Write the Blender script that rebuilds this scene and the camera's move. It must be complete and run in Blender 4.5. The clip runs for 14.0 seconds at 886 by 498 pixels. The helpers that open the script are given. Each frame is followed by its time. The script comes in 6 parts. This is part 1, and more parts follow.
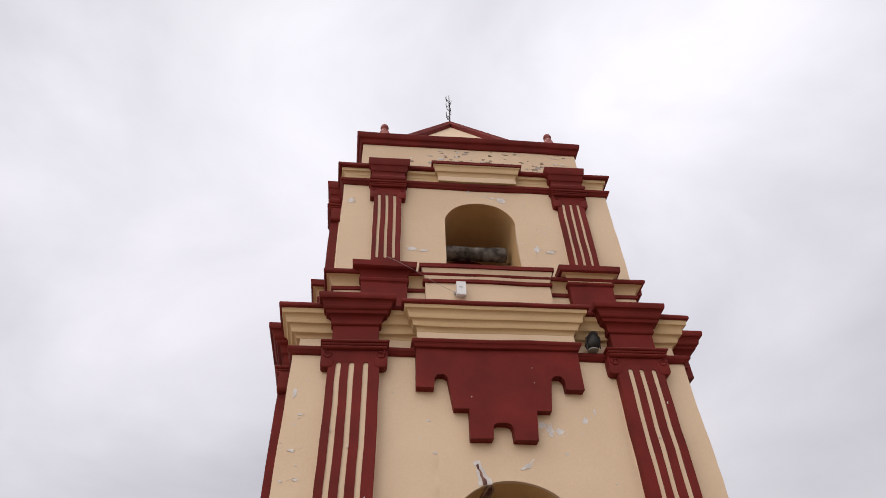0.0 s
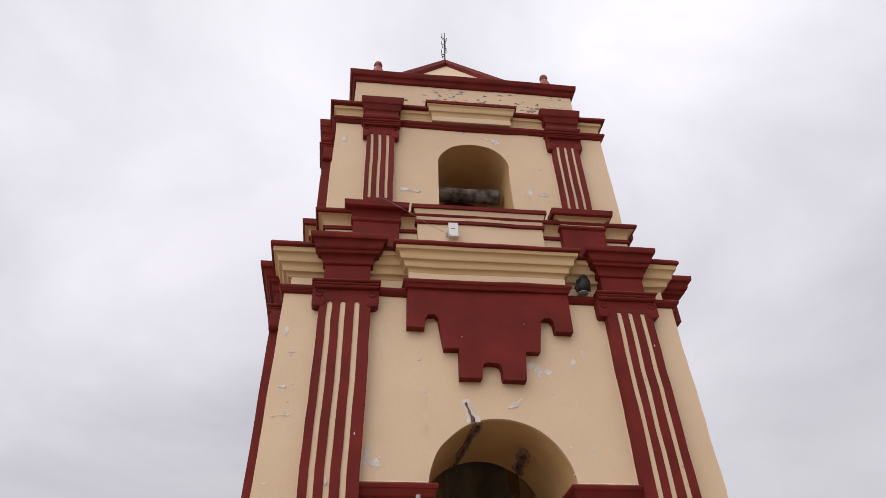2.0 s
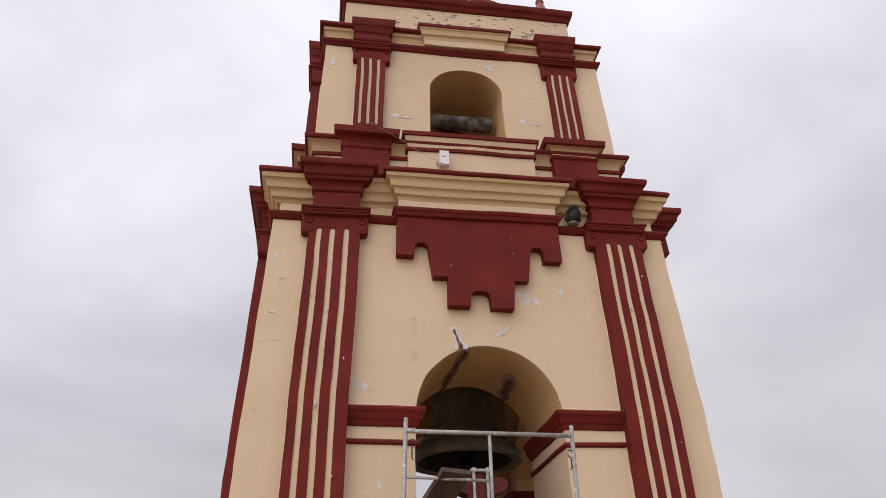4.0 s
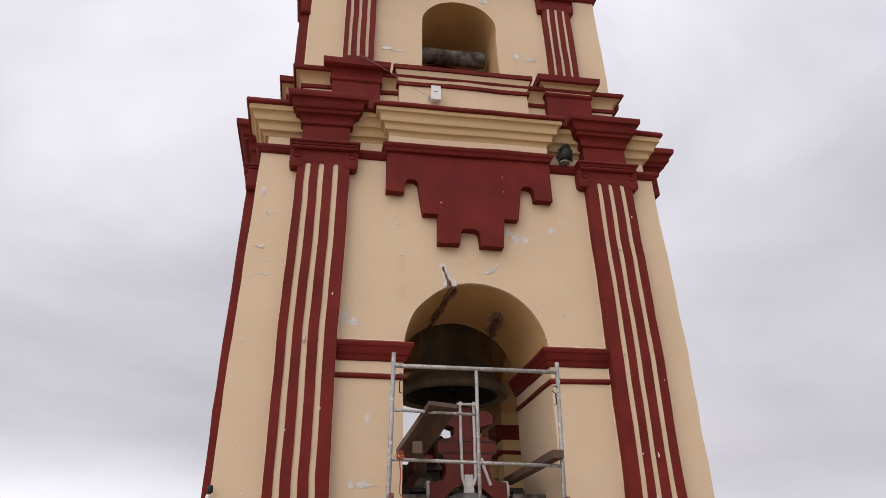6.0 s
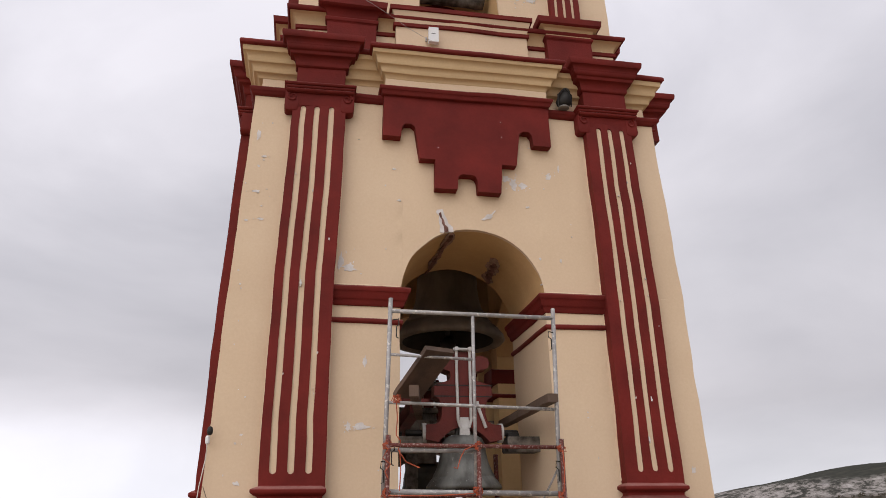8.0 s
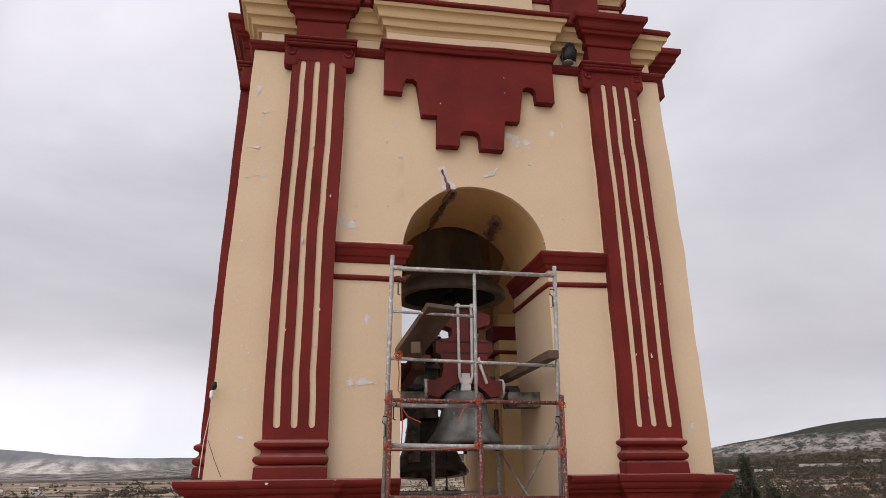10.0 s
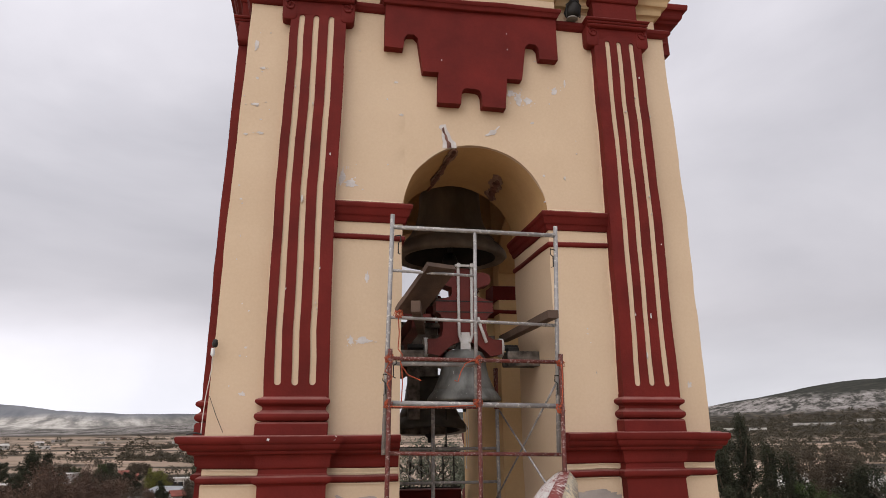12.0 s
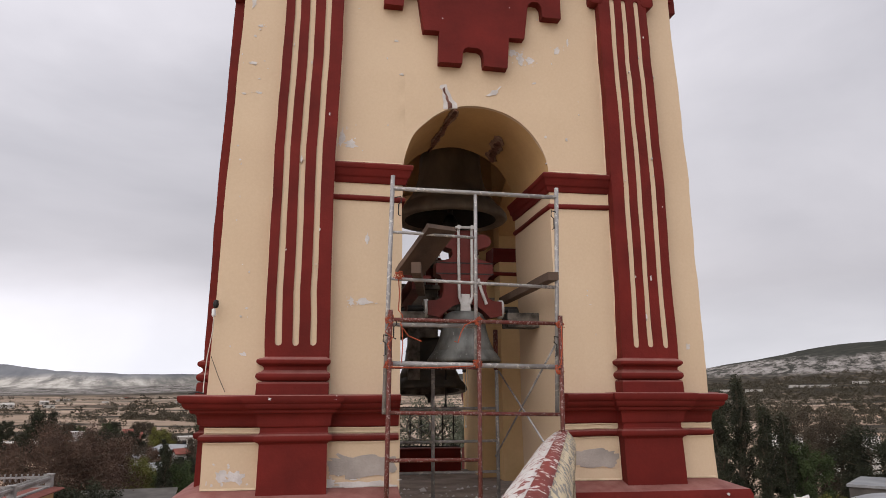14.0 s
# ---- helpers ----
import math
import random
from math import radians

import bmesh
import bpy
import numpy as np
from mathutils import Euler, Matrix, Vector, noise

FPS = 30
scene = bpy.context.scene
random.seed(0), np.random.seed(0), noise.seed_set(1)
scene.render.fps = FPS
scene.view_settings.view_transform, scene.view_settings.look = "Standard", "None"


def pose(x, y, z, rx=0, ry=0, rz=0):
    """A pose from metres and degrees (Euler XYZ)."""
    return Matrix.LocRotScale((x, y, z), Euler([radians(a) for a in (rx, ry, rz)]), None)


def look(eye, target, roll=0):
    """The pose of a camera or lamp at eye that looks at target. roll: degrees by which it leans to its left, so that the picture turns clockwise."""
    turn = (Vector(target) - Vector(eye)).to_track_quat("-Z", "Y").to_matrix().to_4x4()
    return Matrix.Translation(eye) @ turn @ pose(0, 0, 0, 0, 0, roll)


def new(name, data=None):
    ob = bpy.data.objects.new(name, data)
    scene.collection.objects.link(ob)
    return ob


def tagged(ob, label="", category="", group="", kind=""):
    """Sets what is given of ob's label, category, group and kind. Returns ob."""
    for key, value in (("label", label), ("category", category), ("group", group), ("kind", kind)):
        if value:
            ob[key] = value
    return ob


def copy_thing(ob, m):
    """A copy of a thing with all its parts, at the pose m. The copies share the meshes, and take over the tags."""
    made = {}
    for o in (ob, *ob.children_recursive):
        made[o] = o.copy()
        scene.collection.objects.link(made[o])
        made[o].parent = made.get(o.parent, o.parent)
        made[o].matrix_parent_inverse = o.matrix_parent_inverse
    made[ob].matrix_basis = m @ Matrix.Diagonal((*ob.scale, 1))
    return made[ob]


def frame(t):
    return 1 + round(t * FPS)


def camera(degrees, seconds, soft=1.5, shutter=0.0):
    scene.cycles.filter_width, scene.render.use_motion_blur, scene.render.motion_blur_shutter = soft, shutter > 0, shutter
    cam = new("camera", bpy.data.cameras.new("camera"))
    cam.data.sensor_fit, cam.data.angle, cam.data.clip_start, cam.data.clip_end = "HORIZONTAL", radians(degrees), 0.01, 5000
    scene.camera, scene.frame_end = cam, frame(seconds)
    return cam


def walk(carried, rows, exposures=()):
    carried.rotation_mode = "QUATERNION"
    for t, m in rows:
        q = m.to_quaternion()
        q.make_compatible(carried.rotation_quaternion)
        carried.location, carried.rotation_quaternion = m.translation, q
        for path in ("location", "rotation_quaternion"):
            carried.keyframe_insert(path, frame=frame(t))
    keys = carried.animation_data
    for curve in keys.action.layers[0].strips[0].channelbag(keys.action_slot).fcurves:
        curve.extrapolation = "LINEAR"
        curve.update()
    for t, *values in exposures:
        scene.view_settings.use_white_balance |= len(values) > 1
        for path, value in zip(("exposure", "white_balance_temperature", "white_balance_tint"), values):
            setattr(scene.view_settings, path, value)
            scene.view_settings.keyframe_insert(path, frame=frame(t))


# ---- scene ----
# ---------------------------------------------------------------- camera
EYE = (-1.573, -9.74, 12.0)      # where the camera stands on the roof; it leans a little forward on the way
cam = camera(63.43, 14.0, soft=0.72)
PATH = [
    (0.0, -1.578, -9.815, 11.996, 130.447, 2.158, -6.258),
    (0.5, -1.573, -9.818, 12.003, 129.374, 2.043, -6.462),
    (1.0, -1.577, -9.815, 12.008, 128.059, 1.969, -6.737),
    (1.5, -1.585, -9.808, 12.006, 126.924, 1.872, -7.082),
    (2.0, -1.574, -9.795, 12.003, 125.757, 1.777, -7.331),
    (2.5, -1.579, -9.793, 12.002, 124.377, 1.657, -7.735),
    (3.0, -1.583, -9.781, 12.004, 123.074, 1.572, -8.107),
    (3.5, -1.573, -9.773, 12.002, 121.636, 1.517, -8.293),
    (4.0, -1.574, -9.759, 12.010, 120.089, 1.481, -8.503),
    (6.5, -1.571, -9.713, 12.009, 114.101, 1.046, -9.845),
    (7.0, -1.569, -9.708, 12.013, 112.977, 1.067, -9.927),
    (7.5, -1.565, -9.707, 12.019, 111.872, 0.992, -9.960),
    (8.0, -1.568, -9.695, 12.018, 110.885, 0.917, -10.010),
    (10.5, -1.553, -9.677, 12.028, 106.708, 0.688, -9.821),
    (11.0, -1.549, -9.671, 12.030, 105.961, 0.638, -9.799),
    (11.5, -1.553, -9.663, 12.029, 105.152, 0.554, -9.833),
    (12.0, -1.554, -9.651, 12.026, 104.277, 0.433, -9.920),
    (12.5, -1.552, -9.643, 12.024, 103.431, 0.402, -9.987),
    (13.0, -1.544, -9.638, 12.022, 102.706, 0.456, -9.921),
    (13.5, -1.543, -9.629, 12.023, 102.012, 0.398, -9.845),
    (14.0, -1.553, -9.634, 12.020, 101.292, 0.253, -9.947),
]
walk(cam, [(t, pose(x, y, z, rx, ry, rz)) for t, x, y, z, rx, ry, rz in PATH])

# ---------------------------------------------------------------- sky and light
world = bpy.data.worlds.new("overcast_sky")
scene.world = world
world.use_nodes = True
wn, wl = world.node_tree.nodes, world.node_tree.links
wn.clear()


def wnode(kind, **inputs):
    n = wn.new(kind)
    for k, v in inputs.items():
        n.inputs[k].default_value = v
    return n


w_out, w_bg = wnode("ShaderNodeOutputWorld"), wnode("ShaderNodeBackground", Strength=1.0)
w_co, w_sep = wnode("ShaderNodeTexCoord"), wnode("ShaderNodeSeparateXYZ")
wl.new(w_co.outputs["Generated"], w_sep.inputs[0])
# flatten the clouds towards the horizon
w_map = wnode("ShaderNodeMapping")
w_map.inputs["Scale"].default_value = (1.0, 1.0, 1.8)
w_map.inputs["Location"].default_value = (3.1, 0.4, 0.0)
wl.new(w_co.outputs["Generated"], w_map.inputs["Vector"])
w_n1 = wnode("ShaderNodeTexNoise", Scale=1.9, Detail=7.0, Roughness=0.5, Distortion=0.35)
wl.new(w_map.outputs[0], w_n1.inputs["Vector"])
w_r1 = wn.new("ShaderNodeValToRGB")
w_r1.color_ramp.elements[0].position, w_r1.color_ramp.elements[0].color = 0.34, (0.80, 0.80, 0.83, 1)
w_r1.color_ramp.elements[1].position, w_r1.color_ramp.elements[1].color = 0.66, (1.14, 1.13, 1.15, 1)
wl.new(w_n1.outputs["Fac"], w_r1.inputs[0])
# brightness by height: a pale gap at the horizon, grey cloud base, lighter overhead
w_r2 = wn.new("ShaderNodeValToRGB")
cr = w_r2.color_ramp
cr.elements[0].position, cr.elements[0].color = 0.0, (0.66, 0.66, 0.70, 1)
cr.elements[1].position, cr.elements[1].color = 1.0, (0.92, 0.91, 0.94, 1)
for p, c in ((0.03, (0.66, 0.66, 0.70, 1)), (0.14, (0.595, 0.575, 0.60, 1)), (0.30, (0.665, 0.65, 0.68, 1)), (0.62, (0.755, 0.74, 0.785, 1))):
    e = cr.elements.new(p)
    e.color = c
wl.new(w_sep.outputs["Z"], w_r2.inputs[0])
w_mul = wn.new("ShaderNodeMixRGB")
w_mul.blend_type = "MULTIPLY"
w_mul.inputs[0].default_value = 1.0
wl.new(w_r1.outputs[0], w_mul.inputs[1])
wl.new(w_r2.outputs[0], w_mul.inputs[2])
w_sky = wn.new("ShaderNodeTexSky")
w_sky.sky_type = "NISHITA"
w_sky.sun_disc, w_sky.sun_elevation, w_sky.sun_rotation = False, radians(41), radians(225)
w_dim = wn.new("ShaderNodeMixRGB")
w_dim.blend_type = "MULTIPLY"
w_dim.inputs[0].default_value, w_dim.inputs[2].default_value = 1.0, (0.1, 0.1, 0.1, 1)
wl.new(w_sky.outputs[0], w_dim.inputs[1])
w_mix = wn.new("ShaderNodeMixRGB")
w_mix.inputs[0].default_value = 0.96
wl.new(w_dim.outputs[0], w_mix.inputs[1])
wl.new(w_mul.outputs[0], w_mix.inputs[2])
# the veiled sun high behind the tower and the pale gap over the western hills
w_flat = wn.new("ShaderNodeVectorMath")
w_flat.operation = "MULTIPLY_ADD"
w_flat.inputs[1].default_value = (0.0, 0.0, 0.34)
w_flat.inputs[2].default_value = (0.0, 0.0, -0.17)
wl.new(w_n1.outputs["Color"], w_flat.inputs[0])
w_low = wn.new("ShaderNodeVectorMath")
w_low.operation = "MULTIPLY_ADD"
w_low.inputs[1].default_value = (1.0, 1.0, 2.3)
wl.new(w_co.outputs["Generated"], w_low.inputs[0])
wl.new(w_flat.outputs[0], w_low.inputs[2])
w_unit = wn.new("ShaderNodeVectorMath")
w_unit.operation = "NORMALIZE"
wl.new(w_low.outputs[0], w_unit.inputs[0])


def sky_glow(direction, inner, outer, amount, before, along=w_co.outputs["Generated"]):
    dot = wn.new("ShaderNodeVectorMath")
    dot.operation = "DOT_PRODUCT"
    dot.inputs[1].default_value = Vector(direction).normalized()
    wl.new(along, dot.inputs[0])
    rg = wn.new("ShaderNodeMapRange")
    rg.interpolation_type = "SMOOTHSTEP"
    rg.inputs["From Min"].default_value, rg.inputs["From Max"].default_value = math.cos(radians(outer)), math.cos(radians(inner))
    rg.inputs["To Min"].default_value, rg.inputs["To Max"].default_value = 1.0, 1.0 + amount
    wl.new(dot.outputs["Value"], rg.inputs["Value"])
    mul = wn.new("ShaderNodeVectorMath")
    mul.operation = "SCALE"
    wl.new(before, mul.inputs[0])
    wl.new(rg.outputs[0], mul.inputs["Scale"])
    return mul.outputs[0]


glowing = sky_glow((0.22, 0.57, 0.79), 3, 30, 0.14, w_mix.outputs[0])
glowing = sky_glow((-0.55, 0.74, 0.40), 8, 32, 0.14, glowing)
glowing = sky_glow((-0.30, 0.95, 0.08), 6, 23, 0.60, glowing, w_unit.outputs[0])
wl.new(glowing, w_bg.inputs["Color"])
wl.new(w_bg.outputs[0], w_out.inputs["Surface"])

# Added wide fill on the facade; the veiled sun stands behind the tower.
sun = new("sun", bpy.data.lights.new("sun", "SUN"))
sun.data.energy, sun.data.angle, sun.data.color = 2.6, radians(95), (1.0, 0.95, 0.88)
sun.matrix_basis = look((-11, -11, 13.5), (0, 0, 0))


# ---------------------------------------------------------------- materials
def surface(name, base, dark, rough=0.8, scale=2.0, fine=30.0, bump=0.25, mix=(0.35, 0.7), metal=0.0, spots=None, spot_at=0.66, spot_scale=9.0, random_tone=0.0, streak=1.0, height=0.01, gloss=0.3, top_tint=None, along=1.0):
    """Two scales of noise between two tones, optional spots of wear, bump from the fine grain."""
    m = bpy.data.materials.new(name)
    m.use_nodes = True
    n, l = m.node_tree.nodes, m.node_tree.links
    b = n["Principled BSDF"]
    b.inputs["Roughness"].default_value, b.inputs["Metallic"].default_value = rough, metal
    b.inputs["Specular IOR Level"].default_value = gloss
    co = n.new("ShaderNodeTexCoord")
    mp = n.new("ShaderNodeMapping")
    mp.inputs["Scale"].default_value = (1, along, streak)
    l.new(co.outputs["Object"], mp.inputs["Vector"])

    def noise_tex(s, detail, rgh=0.55):
        t = n.new("ShaderNodeTexNoise")
        t.inputs["Scale"].default_value, t.inputs["Detail"].default_value, t.inputs["Roughness"].default_value = s, detail, rgh
        l.new(mp.outputs[0], t.inputs["Vector"])
        return t

    big, small = noise_tex(scale, 6), noise_tex(fine, 5, 0.65)
    ramp = n.new("ShaderNodeValToRGB")
    ramp.color_ramp.elements[0].position, ramp.color_ramp.elements[0].color = mix[0], (*dark, 1)
    ramp.color_ramp.elements[1].position, ramp.color_ramp.elements[1].color = mix[1], (*base, 1)
    l.new(big.outputs["Fac"], ramp.inputs[0])
    grain = n.new("ShaderNodeMixRGB")
    grain.blend_type = "OVERLAY"
    grain.inputs[0].default_value = 0.10
    l.new(ramp.outputs[0], grain.inputs[1])
    l.new(small.outputs["Fac"], grain.inputs[2])
    colour = grain.outputs[0]
    if spots:
        sp = noise_tex(spot_scale, 7, 0.6)
        edge = n.new("ShaderNodeValToRGB")
        edge.color_ramp.elements[0].position, edge.color_ramp.elements[1].position = spot_at, spot_at + 0.02
        l.new(sp.outputs["Fac"], edge.inputs[0])
        over = n.new("ShaderNodeMixRGB")
        l.new(edge.outputs[0], over.inputs[0])
        l.new(colour, over.inputs[1])
        over.inputs[2].default_value = (*spots, 1)
        colour = over.outputs[0]
    if random_tone:
        info = n.new("ShaderNodeObjectInfo")
        hsv = n.new("ShaderNodeHueSaturation")
        rng = n.new("ShaderNodeMapRange")
        rng.inputs["To Min"].default_value, rng.inputs["To Max"].default_value = 1 - random_tone, 1 + random_tone
        l.new(info.outputs["Random"], rng.inputs["Value"])
        l.new(rng.outputs[0], hsv.inputs["Value"])
        l.new(colour, hsv.inputs["Color"])
        colour = hsv.outputs[0]
    # A paler tint mixed into upward faces, broken up by noise.
    if top_tint:
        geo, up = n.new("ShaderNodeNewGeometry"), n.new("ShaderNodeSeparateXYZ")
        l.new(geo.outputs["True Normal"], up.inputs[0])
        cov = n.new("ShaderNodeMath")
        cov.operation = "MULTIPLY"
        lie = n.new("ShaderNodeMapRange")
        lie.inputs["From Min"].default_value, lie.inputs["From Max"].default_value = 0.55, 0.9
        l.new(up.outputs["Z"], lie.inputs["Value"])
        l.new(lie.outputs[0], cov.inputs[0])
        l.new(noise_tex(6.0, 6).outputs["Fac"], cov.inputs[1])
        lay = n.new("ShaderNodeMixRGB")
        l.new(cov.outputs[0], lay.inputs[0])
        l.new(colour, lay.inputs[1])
        lay.inputs[2].default_value = (*top_tint, 1)
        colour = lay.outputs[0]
    l.new(colour, b.inputs["Base Color"])
    bp = n.new("ShaderNodeBump")
    bp.inputs["Strength"].default_value, bp.inputs["Distance"].default_value = bump, height
    l.new(small.outputs["Fac"], bp.inputs["Height"])
    l.new(bp.outputs[0], b.inputs["Normal"])
    return m


CREAM = surface("cream_limewash", (0.605, 0.470, 0.340), (0.547, 0.414, 0.293), 0.85, 0.6, 38, 0.08, spots=(0.66, 0.62, 0.60), spot_at=0.745, spot_scale=5.5)
CREAM_TRIM = surface("yellow_cream_limewash", (0.54, 0.392, 0.235), (0.47, 0.335, 0.195), 0.85, 0.8, 38, 0.1, spots=(0.66, 0.62, 0.56), spot_at=0.74, spot_scale=6.5)
# Cream darkened towards ochre: shade and warm bounce inside the openings.
CREAM_SHADE = surface("shade_ochre_cream", (0.52, 0.335, 0.165), (0.42, 0.265, 0.125), 0.88, 1.4, 22, 0.3)
# Cream warmed in colour for bounced light on side and rear belfry walls.
CREAM_WARM = surface("bounce_warmed_limewash", (0.66, 0.46, 0.25), (0.55, 0.38, 0.20), 0.88, 1.2, 22, 0.2)
RED = surface("oxide_red_paint", (0.150, 0.0155, 0.0125), (0.098, 0.0105, 0.0085), 0.7, 2.2, 26, 0.35, spots=(0.36, 0.16, 0.14), spot_at=0.765, spot_scale=7.0, gloss=0.16, top_tint=(0.36, 0.19, 0.17))
PEEL = surface("bare_white_lime", (0.64, 0.615, 0.62), (0.49, 0.46, 0.455), 0.9, 9, 50, 0.5)
CEMENT = surface("grey_cement_repair", (0.41, 0.365, 0.345), (0.29, 0.26, 0.245), 0.9, 4, 40, 0.5)
PALE_EDGE = surface("pale_edge_lime", (0.74, 0.62, 0.47), (0.60, 0.47, 0.33), 0.9, 6, 40, 0.3)
FLAKE = surface("flaked_plaster", (0.34, 0.28, 0.22), (0.16, 0.12, 0.09), 0.9, 12, 50, 0.5)
RUBBLE = surface("broken_masonry", (0.24, 0.125, 0.10), (0.07, 0.03, 0.024), 0.95, 11, 50, 1.0)
STEEL = surface("galvanised_steel", (0.38, 0.37, 0.38), (0.23, 0.22, 0.22), 0.6, 6, 60, 0.3, metal=0.35, spots=(0.47, 0.45, 0.44), spot_at=0.57, spot_scale=24)
RUST = surface("red_primed_rusty_steel", (0.14, 0.030, 0.025), (0.085, 0.028, 0.022), 0.65, 9, 60, 0.3, metal=0.15, spots=(0.27, 0.19, 0.18), spot_at=0.565, spot_scale=60)
BRONZE = surface("weathered_bronze", (0.155, 0.158, 0.154), (0.065, 0.064, 0.061), 0.5, 4.5, 30, 0.4, mix=(0.42, 0.60), metal=0.3, spots=(0.36, 0.37, 0.36), spot_at=0.66, spot_scale=30, streak=0.5)
DARK_BRONZE = surface("dark_bell_bronze", (0.215, 0.175, 0.138), (0.10, 0.08, 0.062), 0.65, 3.0, 26, 0.4, metal=0.1, streak=0.4)
DEEP_BRONZE = surface("blackened_bronze", (0.085, 0.076, 0.066), (0.04, 0.035, 0.03), 0.6, 4.0, 26, 0.4, metal=0.15)
INNER_BLACK = surface("near_black_bronze", (0.035, 0.030, 0.026), (0.018, 0.015, 0.013), 0.8, 4, 30, 0.4)
IRON = surface("dark_iron", (0.035, 0.033, 0.032), (0.02, 0.018, 0.018), 0.6, 6, 50, 0.3, metal=0.4)
WHITE_METAL = surface("white_painted_metal", (0.56, 0.56, 0.57), (0.38, 0.365, 0.36), 0.5, 7, 50, 0.2, spots=(0.2, 0.13, 0.10), spot_at=0.72, spot_scale=12)
YOKE = surface("red_painted_wood", (0.125, 0.016, 0.012), (0.07, 0.010, 0.008), 0.6, 3, 26, 0.4)
PLANK = surface("old_plank_wood", (0.135, 0.088, 0.066), (0.065, 0.043, 0.034), 0.8, 3, 40, 0.5, streak=0.2)
LOG = surface("weathered_log", (0.20, 0.175, 0.155), (0.03, 0.025, 0.022), 0.9, 7, 40, 1.0)
ROPE = surface("orange_rope", (0.46, 0.10, 0.045), (0.26, 0.055, 0.03), 0.8, 20, 90, 0.4)
CABLE = surface("pale_cable", (0.66, 0.64, 0.60), (0.48, 0.46, 0.43), 0.6, 8, 60, 0.1)
DARK_CABLE = surface("dark_cable", (0.05, 0.045, 0.045), (0.03, 0.03, 0.03), 0.6, 8, 60, 0.1)
FLOOR = surface("dusty_screed", (0.34, 0.28, 0.25), (0.19, 0.15, 0.13), 0.9, 2.5, 30, 0.5, spots=(0.40, 0.36, 0.33), spot_at=0.64, spot_scale=7)
# Tint of the unseen roof, set to throw warm light on undersides.
ROOF_SLAB = surface("bounce_tinted_roof", (0.46, 0.36, 0.235), (0.33, 0.255, 0.165), 0.9, 1.2, 20, 0.4)
COPING = surface("peeling_red_coping", (0.24, 0.05, 0.045), (0.17, 0.035, 0.03), 0.7, 3, 40, 0.6, spots=(0.56, 0.54, 0.53), spot_at=0.43, spot_scale=26, along=0.3)
COPING_RIDGE = surface("red_coping_ridge", (0.22, 0.045, 0.04), (0.15, 0.03, 0.026), 0.75, 3, 40, 0.6, spots=(0.56, 0.52, 0.50), spot_at=0.55, spot_scale=30, along=0.3)
COPING_SIDE = surface("mouldy_cream_limewash", (0.62, 0.52, 0.36), (0.48, 0.40, 0.28), 0.85, 4, 40, 0.6, spots=(0.22, 0.21, 0.20), spot_at=0.50, spot_scale=28, along=0.3)
PLASTIC = surface("light_grey_plastic", (0.68, 0.69, 0.71), (0.60, 0.61, 0.63), 0.4, 5, 60, 0.05)
MARK = surface("dark_print", (0.1, 0.1, 0.11), (0.08, 0.08, 0.09), 0.5, 9, 60, 0.05)


# ---------------------------------------------------------------- mesh helpers
BASE = {}
EMPTY_AT = {}


def thing(name, at, label, category, group="", kind=""):
    ob = new(name)
    ob.location = at
    ob.empty_display_size = 0.2
    EMPTY_AT[ob] = Vector(at)
    return tagged(ob, label, category, group, kind)


def part(name, bm, material, parent=None, label="", smooth=False):
    """One bmesh as one mesh object, in world metres, under a thing or a part."""
    me = bpy.data.meshes.new(name)
    bmesh.ops.recalc_face_normals(bm, faces=bm.faces)
    bm.to_mesh(me)
    bm.free()
    if smooth:
        for p in me.polygons:
            p.use_smooth = True
    me.materials.append(material)
    ob = new(name, me)
    if parent is not None:
        ob.parent = parent
        at = EMPTY_AT.get(parent, Vector((0, 0, 0)))
        ob.matrix_parent_inverse = Matrix.Translation(-at)
    if label:
        ob["label"] = label
    return ob


def loft(bm, rings, close=True):
    """Skin rings of equal length (lists of points), capped at both ends."""
    vs = [[bm.verts.new(p) for p in r] for r in rings]
    n = len(vs[0])
    for a, b in zip(vs, vs[1:]):
        for i in range(n):
            j = (i + 1) % n
            bm.faces.new((a[i], a[j], b[j], b[i]))
    if close:
        bm.faces.new(vs[0][::-1])
        bm.faces.new(vs[-1])
    return vs


def steps(a, b, size):
    k = max(1, int(abs(b - a) / size + 0.5))
    return [a + (b - a) * i / k for i in range(k + 1)]


def soften(profile):
    """Round the corners of a moulding, as a trowel leaves them."""
    out = [profile[0]]
    for (za, oa), (z, o), (zb, ob) in zip(profile, profile[1:], profile[2:]):
        for zc, oc in ((za, oa), (zb, ob)):
            length = math.hypot(zc - z, oc - o)
            k = min(0.014, 0.38 * length) / max(length, 1e-6)
            out.append((z + (zc - z) * k, o + (oc - o) * k))
    return out + [profile[-1]]


def cavetto(z0, o0, z1, o1, n=5):
    """A hollow moulding that leaves the wall upright and runs out flat."""
    return [(z0 + (z1 - z0) * math.sin(math.pi / 2 * i / n), o0 + (o1 - o0) * (1 - math.cos(math.pi / 2 * i / n))) for i in range(n + 1)]


def ovolo(z0, o0, z1, o1, n=5):
    """A bulging quarter round that leaves the wall flat and ends upright."""
    return [(z0 + (z1 - z0) * (1 - math.cos(math.pi / 2 * i / n)), o0 + (o1 - o0) * math.sin(math.pi / 2 * i / n)) for i in range(n + 1)]


